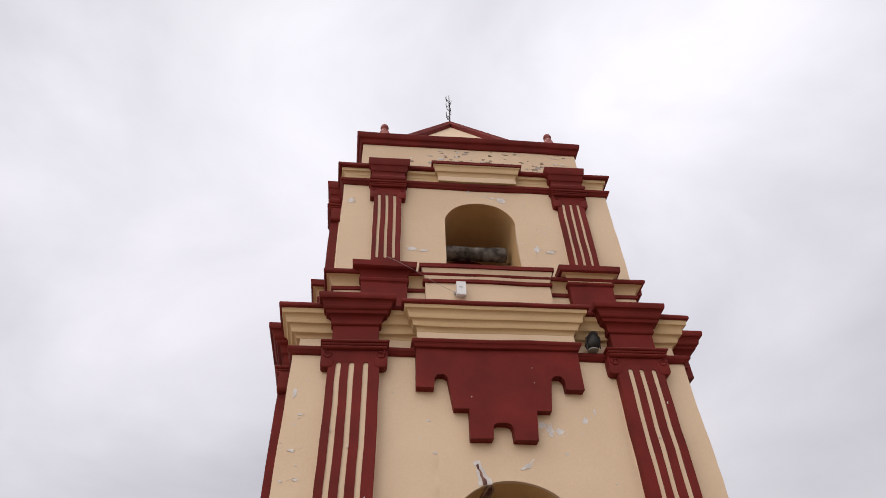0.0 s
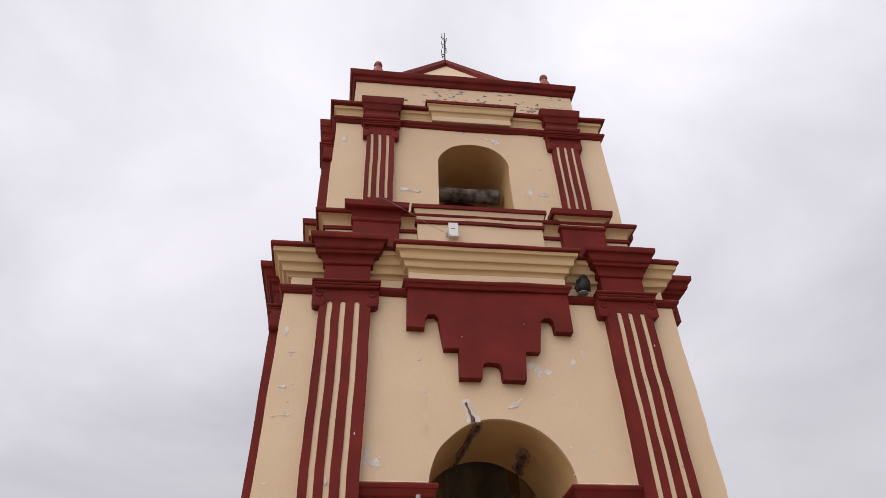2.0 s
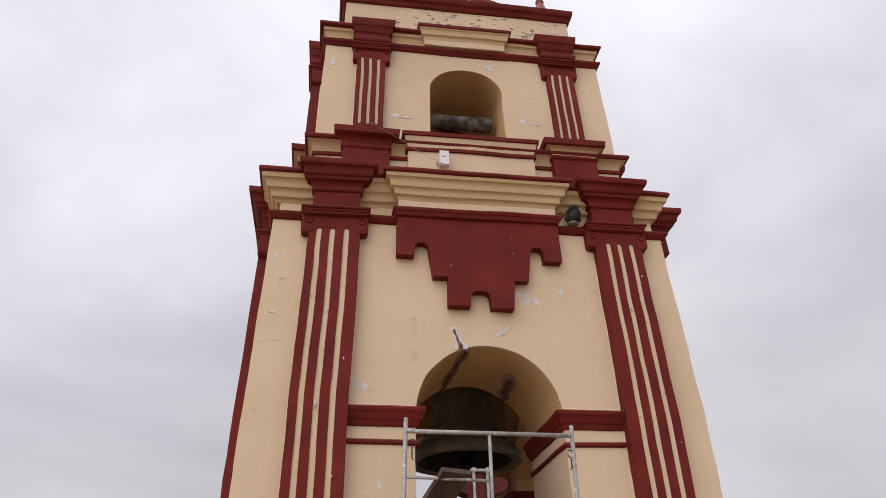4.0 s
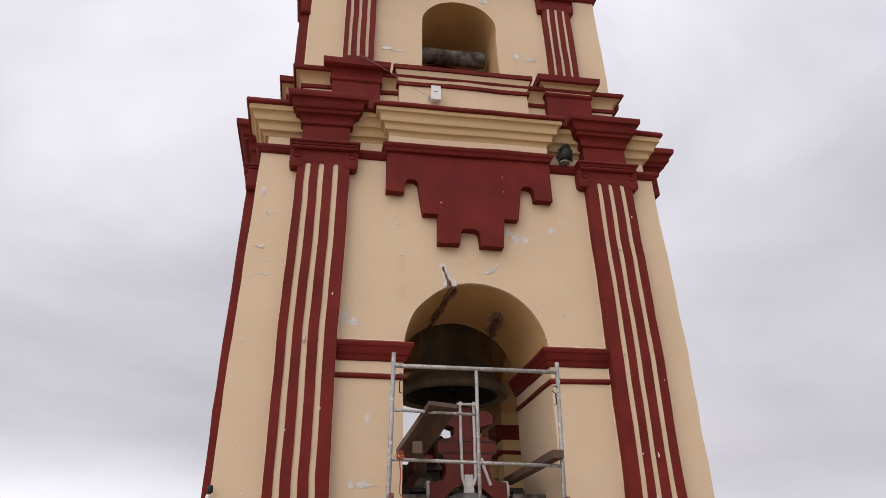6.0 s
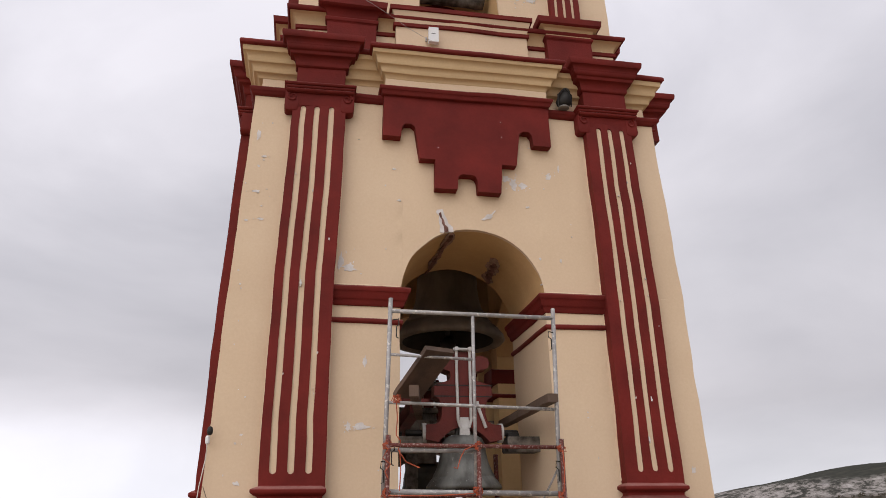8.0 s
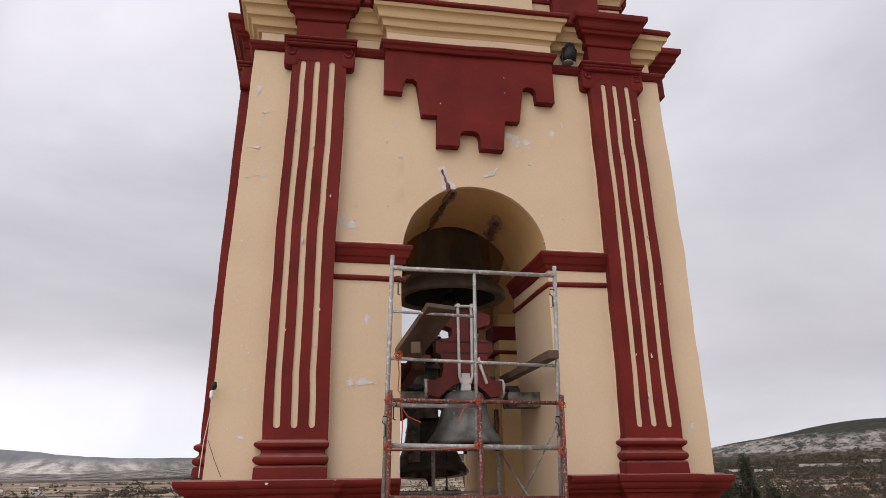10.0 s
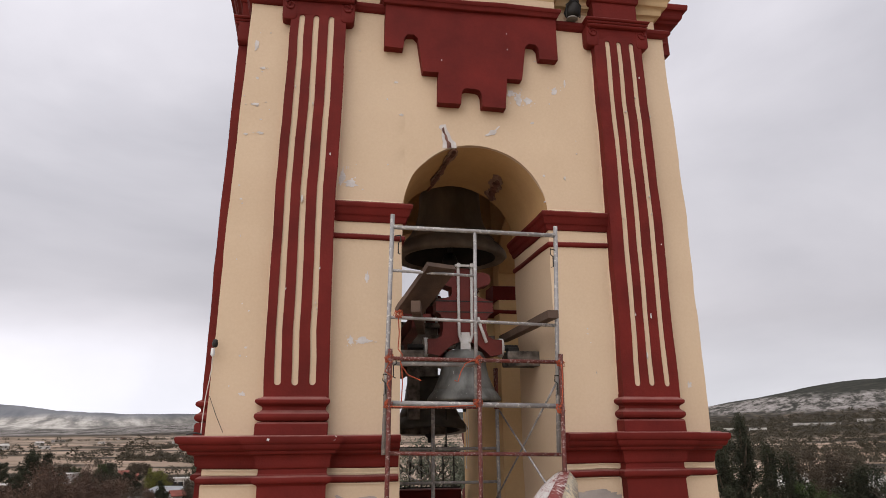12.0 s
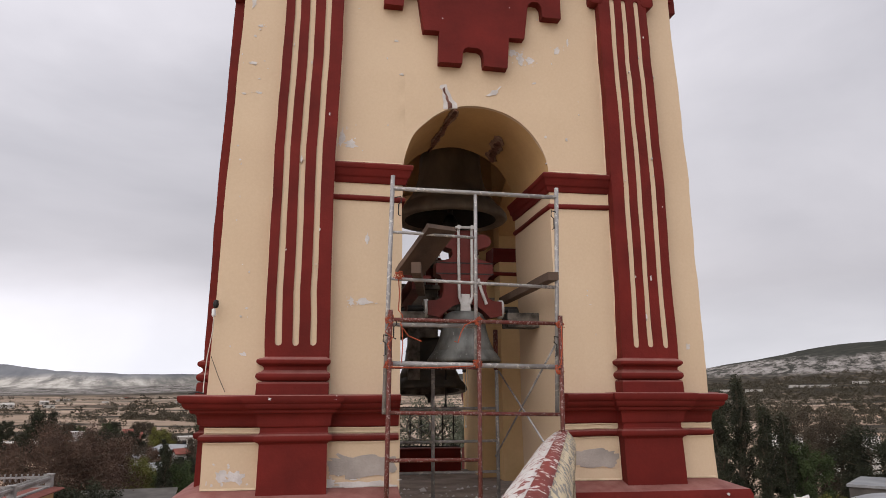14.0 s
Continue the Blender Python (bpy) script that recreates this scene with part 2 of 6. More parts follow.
def block(bm, x0, x1, y0, y1, profile, sides=(1, 1, 1, 1), size=0.35):
    """A rectangular solid whose outline swells by the profile's (z, overhang); sides: which of x0, x1, y0, y1 swell. Edges are
    cut into short pieces so that the wall's unevenness shows."""
    def ring(z, o):
        ax, bx, ay, by = x0 - o * sides[0], x1 + o * sides[1], y0 - o * sides[2], y1 + o * sides[3]
        nx, ny = max(1, int((x1 - x0) / size)), max(1, int((y1 - y0) / size))
        r = [(ax + (bx - ax) * i / nx, ay, z) for i in range(nx)]
        r += [(bx, ay + (by - ay) * i / ny, z) for i in range(ny)]
        r += [(bx - (bx - ax) * i / nx, by, z) for i in range(nx)]
        r += [(ax, by - (by - ay) * i / ny, z) for i in range(ny)]
        return r
    if len(profile) > 4:
        profile = soften(profile)
    rows = [profile[0]]
    for (za, oa), (zb, ob) in zip(profile, profile[1:]):
        for t in steps(0, 1, size / max(size, abs(zb - za)))[1:]:
            rows.append((za + (zb - za) * t, oa + (ob - oa) * t))
    return loft(bm, [ring(z, o) for z, o in rows])


def prism(bm, outline, y0, y1):
    """An outline of (x, z) pushed from y0 to y1."""
    return loft(bm, [[(x, y0, z) for x, z in outline], [(x, y1, z) for x, z in outline]])


def tube(bm, a, b, r, r2=None, n=10):
    a, b = Vector(a), Vector(b)
    d = (b - a).normalized()
    u = d.cross(Vector((0, 0, 1)) if abs(d.z) < 0.9 else Vector((1, 0, 0))).normalized()
    w = d.cross(u)
    r2 = r if r2 is None else r2
    return loft(bm, [[p + (u * math.cos(6.28319 * i / n) + w * math.sin(6.28319 * i / n)) * q for i in range(n)] for p, q in ((a, r), (b, r2))])


def path_tube(bm, pts, r, n=6):
    pts = [Vector(p) for p in pts]
    rings = []
    for i, p in enumerate(pts):
        d = (pts[min(i + 1, len(pts) - 1)] - pts[max(i - 1, 0)]).normalized()
        u = d.cross(Vector((0, 0.3, 1))).normalized() if abs(d.z) < 0.95 else d.cross(Vector((1, 0.2, 0))).normalized()
        w = d.cross(u)
        q = r[i] if isinstance(r, (list, tuple)) else r
        rings.append([p + (u * math.cos(6.28319 * k / n) + w * math.sin(6.28319 * k / n)) * q for k in range(n)])
    loft(bm, rings)


def spin(bm, profile, centre, n=40, cap=True):
    """A turned solid from (radius, z)."""
    cx, cy, cz = centre
    loft(bm, [[(cx + r * math.cos(6.28319 * i / n), cy + r * math.sin(6.28319 * i / n), cz + z) for i in range(n)] for r, z in profile], cap)


def bevelled(bm, width=0.006):
    edges = [e for e in bm.edges if len(e.link_faces) == 2 and e.calc_face_angle(0) > 0.6]
    bmesh.ops.bevel(bm, geom=edges, offset=width, segments=2, affect="EDGES", clamp_overlap=True)


# ---------------------------------------------------------------- the bell tower
BATTER = 0.0098


def settle(bm, quarter=0, rough=0.007, shift=0.0):
    """Turn a side's geometry to its side, lean it in with the height and make it slightly uneven."""
    turn = Matrix.Rotation(math.pi / 2 * quarter, 3, "Z")
    for v in bm.verts:
        p = turn @ v.co + Vector((shift, 0, 0))
        if p.z < 17.45:         # the lower storey draws in towards its cornice, more so on the west
            t = min(1.0, max(0.0, (p.z - 13.0) / 3.9))
            t = t * t * (3 - 2 * t)
            p.x += 0.045 * t * min(1.0, max(0.0, -p.x / 1.4)) - 0.012 * t * min(1.0, max(0.0, (p.x - 2.2) / 0.3))
            low = min(1.0, max(0.0, (14.4 - p.z) / 1.9))    # its foot stands almost upright
            p.x -= math.copysign(0.046, p.x) * low * min(1.0, max(0.0, (abs(p.x) - 1.0) / 0.7)) * (1.0 - min(1.0, max(0.0, (-p.x - 2.10) / 0.2)))
        s = 1 - BATTER * (p.z - 12.0)
        q = Vector((p.x * s, p.y * s, p.z))
        v.co = q + noise.noise_vector(q * 1.1) * rough * 1.25 + noise.noise_vector(q * 4.0) * rough * 0.9


UPPER_SHIFT = 0.09          # the upper storey stands a little off the axis


def tower_part(name, bm, material, parent, label="", quarter=0, rough=0.009, shift=None):
    top = max(v.co.z for v in bm.verts)
    if shift is None:
        shift = (0.0, 0.13, 0.0, 0.05)[quarter] if top > 17.5 else 0.0
    if quarter == 1:
        for v in bm.verts:      # on the east side the pilasters stand nearer to the front corner
            if name == "entablature_block":
                if v.co.y < -HU - 0.05:
                    v.co.y -= 0.26 if top < 17.5 else 0.05
            else:
                v.co.x -= 0.12
    if quarter == 3:            # on the west side they stand further back and their blocks reach further out
        for v in bm.verts:
            if name in ("pilaster", "flute", "edge_line", "capital", "base", "pedestal", "entablature_block", "pedestal_cove"):
                v.co.x -= 0.22
                if v.co.y < -HU - 0.05:
                    v.co.y -= 0.055 * min(1.0, max(0.0, (v.co.z - 11.8) / 4.0))
    settle(bm, quarter, rough, shift)
    ob = part(name, bm, material, parent, label, True)
    ob.data.set_sharp_from_angle(angle=radians(34))
    return ob


tower = thing("bell_tower", (0, 0, 0), "two-storey cream bell tower with oxide red fluted pilasters and peeling paint", "tower")
H, T = 2.54, 1.40            # half width and thickness of the lower walls
HU, TU = 2.20, 1.50          # the same of the upper storey
OPEN = ((-0.73, 0.89), (-0.81, 0.81), (-0.93, 0.81), (-0.81, 0.81))


def arch_points(x0, x1, spring, rise, n=60):
    c, r = (x0 + x1) / 2, (x1 - x0) / 2
    return [(c - r * math.cos(math.pi * i / n), spring + rise * math.sin(math.pi * i / n)) for i in range(n + 1)]


def arched_wall(bm, half, inner, x0, x1, zb, spring, rise, zt, more=0.0):
    """One wall with its arched opening: piers, the piece over the arch and the soffit, from y -inner-... outwards."""
    y0, y1 = inner
    prof = lambda a, b: [(a, 0), (b, 0)]
    block(bm, -half, x0, y0, y1, prof(zb, spring), size=0.14)
    block(bm, x1, half + more, y0, y1, prof(zb, spring), size=0.14)
    pts = arch_points(x0, x1, spring, rise)
    # upper piece as strips from the arch to the top, so that no long thin face appears
    xs = [p[0] for p in pts]
    cols = steps(-half, x0, 0.12)[:-1] + xs + steps(x1, half + more, 0.12)[1:]
    def low(x):
        if x <= x0 or x >= x1:
            return spring
        k = min(range(len(xs)), key=lambda i: abs(xs[i] - x))
        return pts[k][1]
    nz = max(2, int((zt - spring) / 0.15))
    grid = {}
    for i, x in enumerate(cols):
        for j in range(nz + 1):
            z = low(x) + (zt - low(x)) * j / nz
            for s, y in enumerate((y0, y1)):
                grid[i, j, s] = bm.verts.new((x, y, z))
    for i in range(len(cols) - 1):
        for j in range(nz):
            for s in (0, 1):
                bm.faces.new((grid[i, j, s], grid[i + 1, j, s], grid[i + 1, j + 1, s], grid[i, j + 1, s]))
        for j in (0, nz):
            bm.faces.new((grid[i, j, 0], grid[i + 1, j, 0], grid[i + 1, j, 1], grid[i, j, 1]))
    for i in (0, len(cols) - 1):
        for j in range(nz):
            bm.faces.new((grid[i, j, 0], grid[i, j + 1, 0], grid[i, j + 1, 1], grid[i, j, 1]))


SPRING, RISE, FLOOR_Z = 14.33, 0.742, 10.75
for q in range(4):
    bm = bmesh.new()
    half = H if q % 2 == 0 else H - T
    arched_wall(bm, half, (-H, -H + T), *OPEN[q], FLOOR_Z - 0.3, SPRING, RISE, 16.66, 0.035 if q == 0 else 0.0)
    tower_part("wall_lower", bm, CREAM if q == 0 else CREAM_WARM, tower, quarter=q)
    bm = bmesh.new()
    half = HU if q % 2 == 0 else HU - TU
    arched_wall(bm, half, (-HU, -HU + TU), -0.55, 0.60, 17.30, 19.22, 0.42, 20.02, 0.06 if q == 0 else 0.0)
    tower_part("wall_upper", bm, CREAM, tower, quarter=q, shift=UPPER_SHIFT)
# added skins under the arches carry warm shade and bounce in their ochre
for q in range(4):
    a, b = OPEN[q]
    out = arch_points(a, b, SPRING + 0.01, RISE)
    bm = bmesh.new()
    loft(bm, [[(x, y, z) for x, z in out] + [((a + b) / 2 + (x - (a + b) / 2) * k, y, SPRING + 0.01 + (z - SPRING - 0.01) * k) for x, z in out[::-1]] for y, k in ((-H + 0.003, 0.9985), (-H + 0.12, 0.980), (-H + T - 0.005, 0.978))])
    tower_part("arch_lining", bm, CREAM_SHADE, tower, "underside of the arch with shade and bounce put into its ochre tint", q)
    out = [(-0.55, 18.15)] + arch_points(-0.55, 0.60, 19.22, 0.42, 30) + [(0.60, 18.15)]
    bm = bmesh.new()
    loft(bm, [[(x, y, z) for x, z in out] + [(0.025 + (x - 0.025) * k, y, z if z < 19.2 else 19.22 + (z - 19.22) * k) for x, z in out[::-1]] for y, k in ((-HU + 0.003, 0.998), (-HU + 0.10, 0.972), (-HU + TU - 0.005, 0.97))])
    tower_part("opening_lining", bm, CREAM_SHADE, tower, "inside of the upper opening with shade put into its ochre tint", q, shift=UPPER_SHIFT)
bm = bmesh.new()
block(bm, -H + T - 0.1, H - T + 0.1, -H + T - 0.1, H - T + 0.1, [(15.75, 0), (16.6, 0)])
tower_part("vault", bm, CREAM_SHADE, tower, "belfry ceiling with its shade put into the ochre tint")
bm = bmesh.new()
block(bm, -H + 0.02, H - 0.02, -H + 0.02, H - 0.02, [(0, 0), (FLOOR_Z, 0)], size=1.5)
tower_part("shaft_body", bm, CREAM, tower)
bm = bmesh.new()
block(bm, -2.4, 2.4, -2.4, 2.4, [(FLOOR_Z - 0.05, 0), (FLOOR_Z + 0.03, 0)])
tower_part("belfry_floor", bm, FLOOR, tower, "dusty cement belfry floor")
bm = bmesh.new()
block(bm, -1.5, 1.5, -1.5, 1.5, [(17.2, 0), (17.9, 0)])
tower_part("upper_slab", bm, CREAM_SHADE, tower)
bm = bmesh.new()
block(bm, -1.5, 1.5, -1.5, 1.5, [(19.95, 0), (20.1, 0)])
tower_part("upper_ceiling", bm, CREAM_SHADE, tower)

# corner runs of plinth, band and pedestal cornice; they stop at the openings
PLINTH = [(9.0, 0.29), (11.02, 0.29), (11.07, 0.27), (11.15, 0.0)]
BAND = [(11.575, 0.0), (11.58, 0.035), (11.61, 0.055), (11.64, 0.035), (11.645, 0.0)]
PED = [(11.705, 0.0), (11.71, 0.03), (11.735, 0.038), *cavetto(11.742, 0.04, 11.835, 0.10), (11.838, 0.122), (11.86, 0.128), *ovolo(11.868, 0.132, 11.93, 0.195), (11.936, 0.225), (11.99, 0.238), (12.0, 0.22), (12.006, 0.0)]
for name, prof in (("plinth", PLINTH), ("dado_band", BAND), ("pedestal_cornice", PED)):
    for sx in (0, 1):
        for sy in (0, 1):
            fx = (OPEN[0] if sy == 0 else (-0.81, 0.93))[sx] + (0.014 if sx else -0.014)
            x0, x1 = (-H, fx) if sx == 0 else (fx, H)
            y0, y1 = (-H, -H + T - 0.02) if sy == 0 else (H - T + 0.02, H)
            bm = bmesh.new()
            block(bm, x0, x1, y0, y1, prof, (0.96 * (1 - sx), (0.75 if name == "plinth" else 0.5) * sx, 1 - sy, sy))
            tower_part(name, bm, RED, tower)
            x0, x1 = (-H, -H + T - 0.02) if sx == 0 else (H - T + 0.02, H)
            y0, y1 = (-H + T - 0.018, -0.825) if sy == 0 else (0.825, H - T + 0.018)
            bm = bmesh.new()
            block(bm, x0, x1, y0, y1, prof, (0.96 * (1 - sx), (0.75 if name == "plinth" else 0.5) * sx, 0, 0))
            tower_part(name, bm, RED, tower)


def scaled(profile, k, dz=0.0):
    return [(z + dz, o * k) for z, o in profile]


def pilaster(q, x0, x1, zb, zf0, zf1, zt, face, p, flutes):
    """One connected shaft with round-ended slots; the cream flutes lie in them."""
    w = x1 - x0
    centres = [x0 + w * u for u in flutes]
    r = w * 0.05
    cols = [x0] + [c + k * r for c in centres for k in (-1, 0, 1)] + [x1]
    rows = [zb, zf0 - r] + steps(zf0, zf1, 0.25) + [zf1 + r, zt]
    bm = bmesh.new()
    at = {(i, j): bm.verts.new((x, face - p, z)) for i, x in enumerate(cols) for j, z in enumerate(rows)}
    last = len(rows) - 1
    for i in range(len(cols) - 1):
        slot = i % 3 != 0
        for j in range(last):
            if not slot or j in (0, last - 1):
                bm.faces.new((at[i, j], at[i + 1, j], at[i + 1, j + 1], at[i, j + 1]))
            elif j in (1, last - 2):
                # spandrel of the slot's round end
                up = j == last - 2
                out = i if i % 3 == 1 else i + 1
                mid = i + 1 if i % 3 == 1 else i
                edge, tip = (j, j + 1) if up else (j + 1, j)
                cx, sx, sz = cols[mid], (-1 if i % 3 == 1 else 1), (1 if up else -1)
                arc = [bm.verts.new((cx + sx * r * math.cos(k * math.pi / 8), face - p, rows[edge] + sz * r * math.sin(k * math.pi / 8))) for k in (1, 2, 3)]
                bm.faces.new([at[out, tip], at[out, edge]] + arc + [at[mid, tip]])
    for v in [v for v in bm.verts if not v.link_faces]:
        bm.verts.remove(v)
    grown = bmesh.ops.extrude_face_region(bm, geom=bm.faces[:])
    for v in grown["geom"]:
        if isinstance(v, bmesh.types.BMVert):
            v.co.y = face + 0.02
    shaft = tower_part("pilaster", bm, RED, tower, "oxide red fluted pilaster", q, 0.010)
    for c in centres:
        bm = bmesh.new()
        block(bm, c - r - 0.004, c + r + 0.004, face - p + 0.016, face + 0.02, [(zf0 - r, 0), (zf1 + r, 0)], size=0.25)
        tower_part("flute", bm, CREAM, shaft, "cream painted flute", q)
    for xa, xb in ((x0 - 0.011, x0 + 0.002), (x1 - 0.002, x1 + 0.011)):
        bm = bmesh.new()
        block(bm, xa, xb, face - 0.011, face + 0.02, [(zb + 0.08, 0), (zt - 0.2, 0)], size=0.25)
        tower_part("edge_line", bm, PALE_EDGE, shaft, "pale unpainted edge beside the pilaster", q, 0.010)
    return shaft


def volute(bm, cx, cz, r, y, way):
    pts = []
    for i in range(21):
        a = 0.5 * math.pi - way * i * 0.42
        k = r * (1 - i / 25)
        pts.append((cx + k * math.cos(a), y, cz + k * math.sin(a)))
    path_tube(bm, pts, [0.24 * r * (1 - i / 45) for i in range(21)], 6)


def capital(q, x0, x1, z0, z1, face, p, shaft):
    """Ionic: moulded abacus over a plain neck, a hanging block with rounded foot and a small curl at both ends."""
    h, w = z1 - z0, x1 - x0
    out, inn = 0.16 * w, 0.10 * w
    top, low = z0 + h * 0.76, z0 + h * 0.12
    bm = bmesh.new()
    block(bm, x0, x1, face - p - 0.004, face + 0.02, [(z0 + h * 0.30, -0.004), (z0 + h * 0.36, 0.0), (top, 0.006)], (0, 0, 1, 0))
    block(bm, x0 - out * 0.62, x1 + out * 0.62, face - p - 0.03, face + 0.02, [(z0 + h * 0.70, 0.0), *ovolo(z0 + h * 0.71, 0.004, z0 + h * 0.80, 0.030), (z0 + h * 0.81, 0.012), *ovolo(z0 + h * 0.82, 0.014, z0 + h * 0.89, 0.036),
                                                                             (z0 + h * 0.90, 0.024), *ovolo(z0 + h * 0.905, 0.03, z0 + h * 0.97, 0.056), (z1, 0.045)])
    for cx, way in ((x0, -1), (x1, 1)):
        a, b = (cx - out, cx + inn) if way < 0 else (cx - inn, cx + out)
        r = min(0.30 * (b - a), 0.05)
        foot = [(a + r - r * math.sin(t), low + r - r * math.cos(t)) for t in (1.571, 1.18, 0.785, 0.39, 0.0)]
        foot += [(b - r + r * math.sin(t), low + r - r * math.cos(t)) for t in (0.0, 0.39, 0.785, 1.18, 1.571)]
        line = [(a, top)] + foot + [(b, top)]
        mx, mz = (a + b) / 2, (low + top) / 2
        loft(bm, [[(mx + (x - mx) * k, y, mz + (z - mz) * k) for x, z in line] for y, k in ((face + 0.02, 1.0), (face - p + 0.004, 1.0), (face - p - 0.006, 0.97), (face - p - 0.009, 0.93))])
        volute(bm, mx - way * 0.01, top - 0.44 * (b - a), 0.40 * (b - a), face - p - 0.012, way)
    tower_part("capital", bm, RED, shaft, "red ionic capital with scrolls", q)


def column_base(q, x0, x1, face, p, shaft):
    bm = bmesh.new()
    prof = [(12.0, 0.055), (12.125, 0.05), (12.13, 0.0), (12.135, 0.03), (12.155, 0.058), (12.185, 0.065), (12.21, 0.05), (12.222, 0.015), (12.25, 0.004), (12.272, 0.02),
            (12.28, 0.05), (12.31, 0.07), (12.335, 0.05), (12.345, 0.01), (12.36, 0.0)]
    block(bm, x0 + 0.005, x1 - 0.03, face - p, face + 0.02, prof, (1, 0.7, 1, 0))
    tower_part("base", bm, RED, shaft, "moulded red pilaster base", q)


LOWER_X = ((-2.085, -1.465), (1.58, 2.195))
UPPER_X = ((-1.60, -1.165), (1.445, 1.88))
P1, P2 = 0.13, 0.10
FL = ((0.20, 0.46, 0.73), (0.275, 0.52, 0.79))
CORN = [(16.95, 0.0), (16.955, 0.025), (16.98, 0.03), *cavetto(16.99, 0.03, 17.07, 0.085), (17.072, 0.10), (17.10, 0.104), *ovolo(17.11, 0.11, 17.165, 0.145), *cavetto(17.17, 0.148, 17.225, 0.185), (17.228, 0.20), (17.30, 0.212), (17.31, 0.20), (17.33, 0.0)]
for q in range(4):
    for (x0, x1), fl in zip(LOWER_X, FL):
        shaft = pilaster(q, x0, x1, 12.30, 12.49, 16.42, 16.56, -H, P1, fl)
        column_base(q, x0, x1, -H, P1, shaft)
        capital(q, x0 + 0.0, x1 - 0.0, 16.335, 16.72, -H, P1, shaft)
        # pedestal under the pilaster
        bm = bmesh.new()
        east = -0.05 if x0 > 0 else 0.0
        block(bm, x0 + 0.005 + east, x1 + 0.02 + east, -H - P1, -H + 0.1, [(10.9, 0.0), (11.57, 0.0), (11.575, 0.03), (11.61, 0.05), (11.645, 0.03), (11.65, 0.0), (11.71, 0.0)], (1, 1, 1, 0))
        block(bm, x0 + 0.005 + east, x1 + 0.02 + east, -H - P1, -H + 0.1, scaled(PED, 0.62, 0.004), (1, 1, 1, 0))
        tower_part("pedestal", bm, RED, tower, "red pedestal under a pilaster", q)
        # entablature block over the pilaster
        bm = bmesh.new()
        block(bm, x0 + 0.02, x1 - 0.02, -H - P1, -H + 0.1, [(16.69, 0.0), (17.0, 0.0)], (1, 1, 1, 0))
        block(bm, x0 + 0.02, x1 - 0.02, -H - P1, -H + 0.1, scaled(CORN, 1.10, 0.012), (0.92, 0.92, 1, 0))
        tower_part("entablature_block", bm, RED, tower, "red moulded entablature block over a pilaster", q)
    for x0, x1 in UPPER_X:
        shaft = pilaster(q, x0, x1, 18.2, 18.40, 19.66, 19.75, -HU, P2, (0.20, 0.48, 0.76))
        capital(q, x0, x1, 19.52, 19.88, -HU, P2, shaft)
        bm = bmesh.new()
        block(bm, x0 - 0.02, x1 + 0.02, -HU - P2, -HU + 0.1, [(19.86, 0.02), (19.93, 0.03), (19.94, 0.06), (20.0, 0.065), (20.01, 0.03), (20.1, 0.03), (20.11, 0.06), (20.22, 0.07), (20.225, 0.095), (20.37, 0.115), (20.40, 0.0)], (1, 1, 1, 0))
        tower_part("entablature_block", bm, RED, tower, "red moulded entablature block over a pilaster", q)
        bm = bmesh.new()
        up = 0.05 if x0 > 0 else 0.0
        block(bm, x0 - 0.12, x1 + 0.10, -HU - P2 - 0.03, -HU + 0.1, [(17.3, 0.0), (17.93 + up, 0.0), (17.935 + up, 0.03), (17.985 + up, 0.03), (17.99 + up, 0.0)], (1, 1, 1, 0))
        block(bm, x0 - 0.12, x1 + 0.10, -HU - P2 - 0.03, -HU + 0.1, [(18.10 + up, 0.10), (18.12 + up, 0.13), (18.20 + up, 0.14), (18.21 + up, 0.0)], (1, 1, 1, 0))
        tower_part("pedestal", bm, RED, tower, "red pedestal of the upper storey", q)
        bm = bmesh.new()
        block(bm, x0 - 0.12, x1 + 0.10, -HU - P2 - 0.03, -HU + 0.1, [*cavetto(17.985 + up, 0.005, 18.098 + up, 0.10)], (1, 1, 1, 0))
        tower_part("pedestal_cove", bm, CREAM_TRIM if x0 > 0 else RED, tower, "", q)

# rings that run right round
def ring_part(name, half, prof, material, label="", shift=0.0):
    bm = bmesh.new()
    block(bm, -half - (0.05 if "cornice" in name and half > 2.4 else 0.0), half + (0.03 if half > 2.4 else 0.06 if half > 2.1 else 0.0), -half, half, prof)
    return tower_part(name, bm, material, tower, label, shift=shift or (UPPER_SHIFT if prof[0][0] > 17.4 else 0.0))


ring_part("frieze_band", H, [(16.61, 0.0), (16.615, 0.035), (16.655, 0.05), (16.66, 0.065), (16.71, 0.07), (16.72, -0.05)], RED)
ring_part("frieze", H - 0.06, [(16.70, 0.0), (16.90, 0.0)], CREAM)
ring_part("main_cornice", H - 0.06, [(16.885, 0.0), *cavetto(16.89, 0.008, 16.935, 0.062), (16.937, 0.072), (16.962, 0.076), *cavetto(16.97, 0.078, 17.03, 0.128), (17.032, 0.140), (17.058, 0.144), *cavetto(17.066, 0.146, 17.135, 0.196), (17.138, 0.208), (17.20, 0.214)], CREAM_TRIM, "stepped cream cornice")
ring_part("cornice_edge", H - 0.06, [(17.196, 0.20), (17.20, 0.245), (17.22, 0.258), (17.255, 0.255), (17.275, 0.23), (17.31, -0.1)], RED)
ring_part("upper_pedestal_cove", HU, [(17.9, 0.0), *cavetto(17.91, 0.01, 18.058, 0.13)], CREAM_TRIM)
ring_part("upper_pedestal_band", HU, [(17.86, 0.0), (17.865, 0.03), (17.91, 0.035), (17.92, 0.0)], RED)
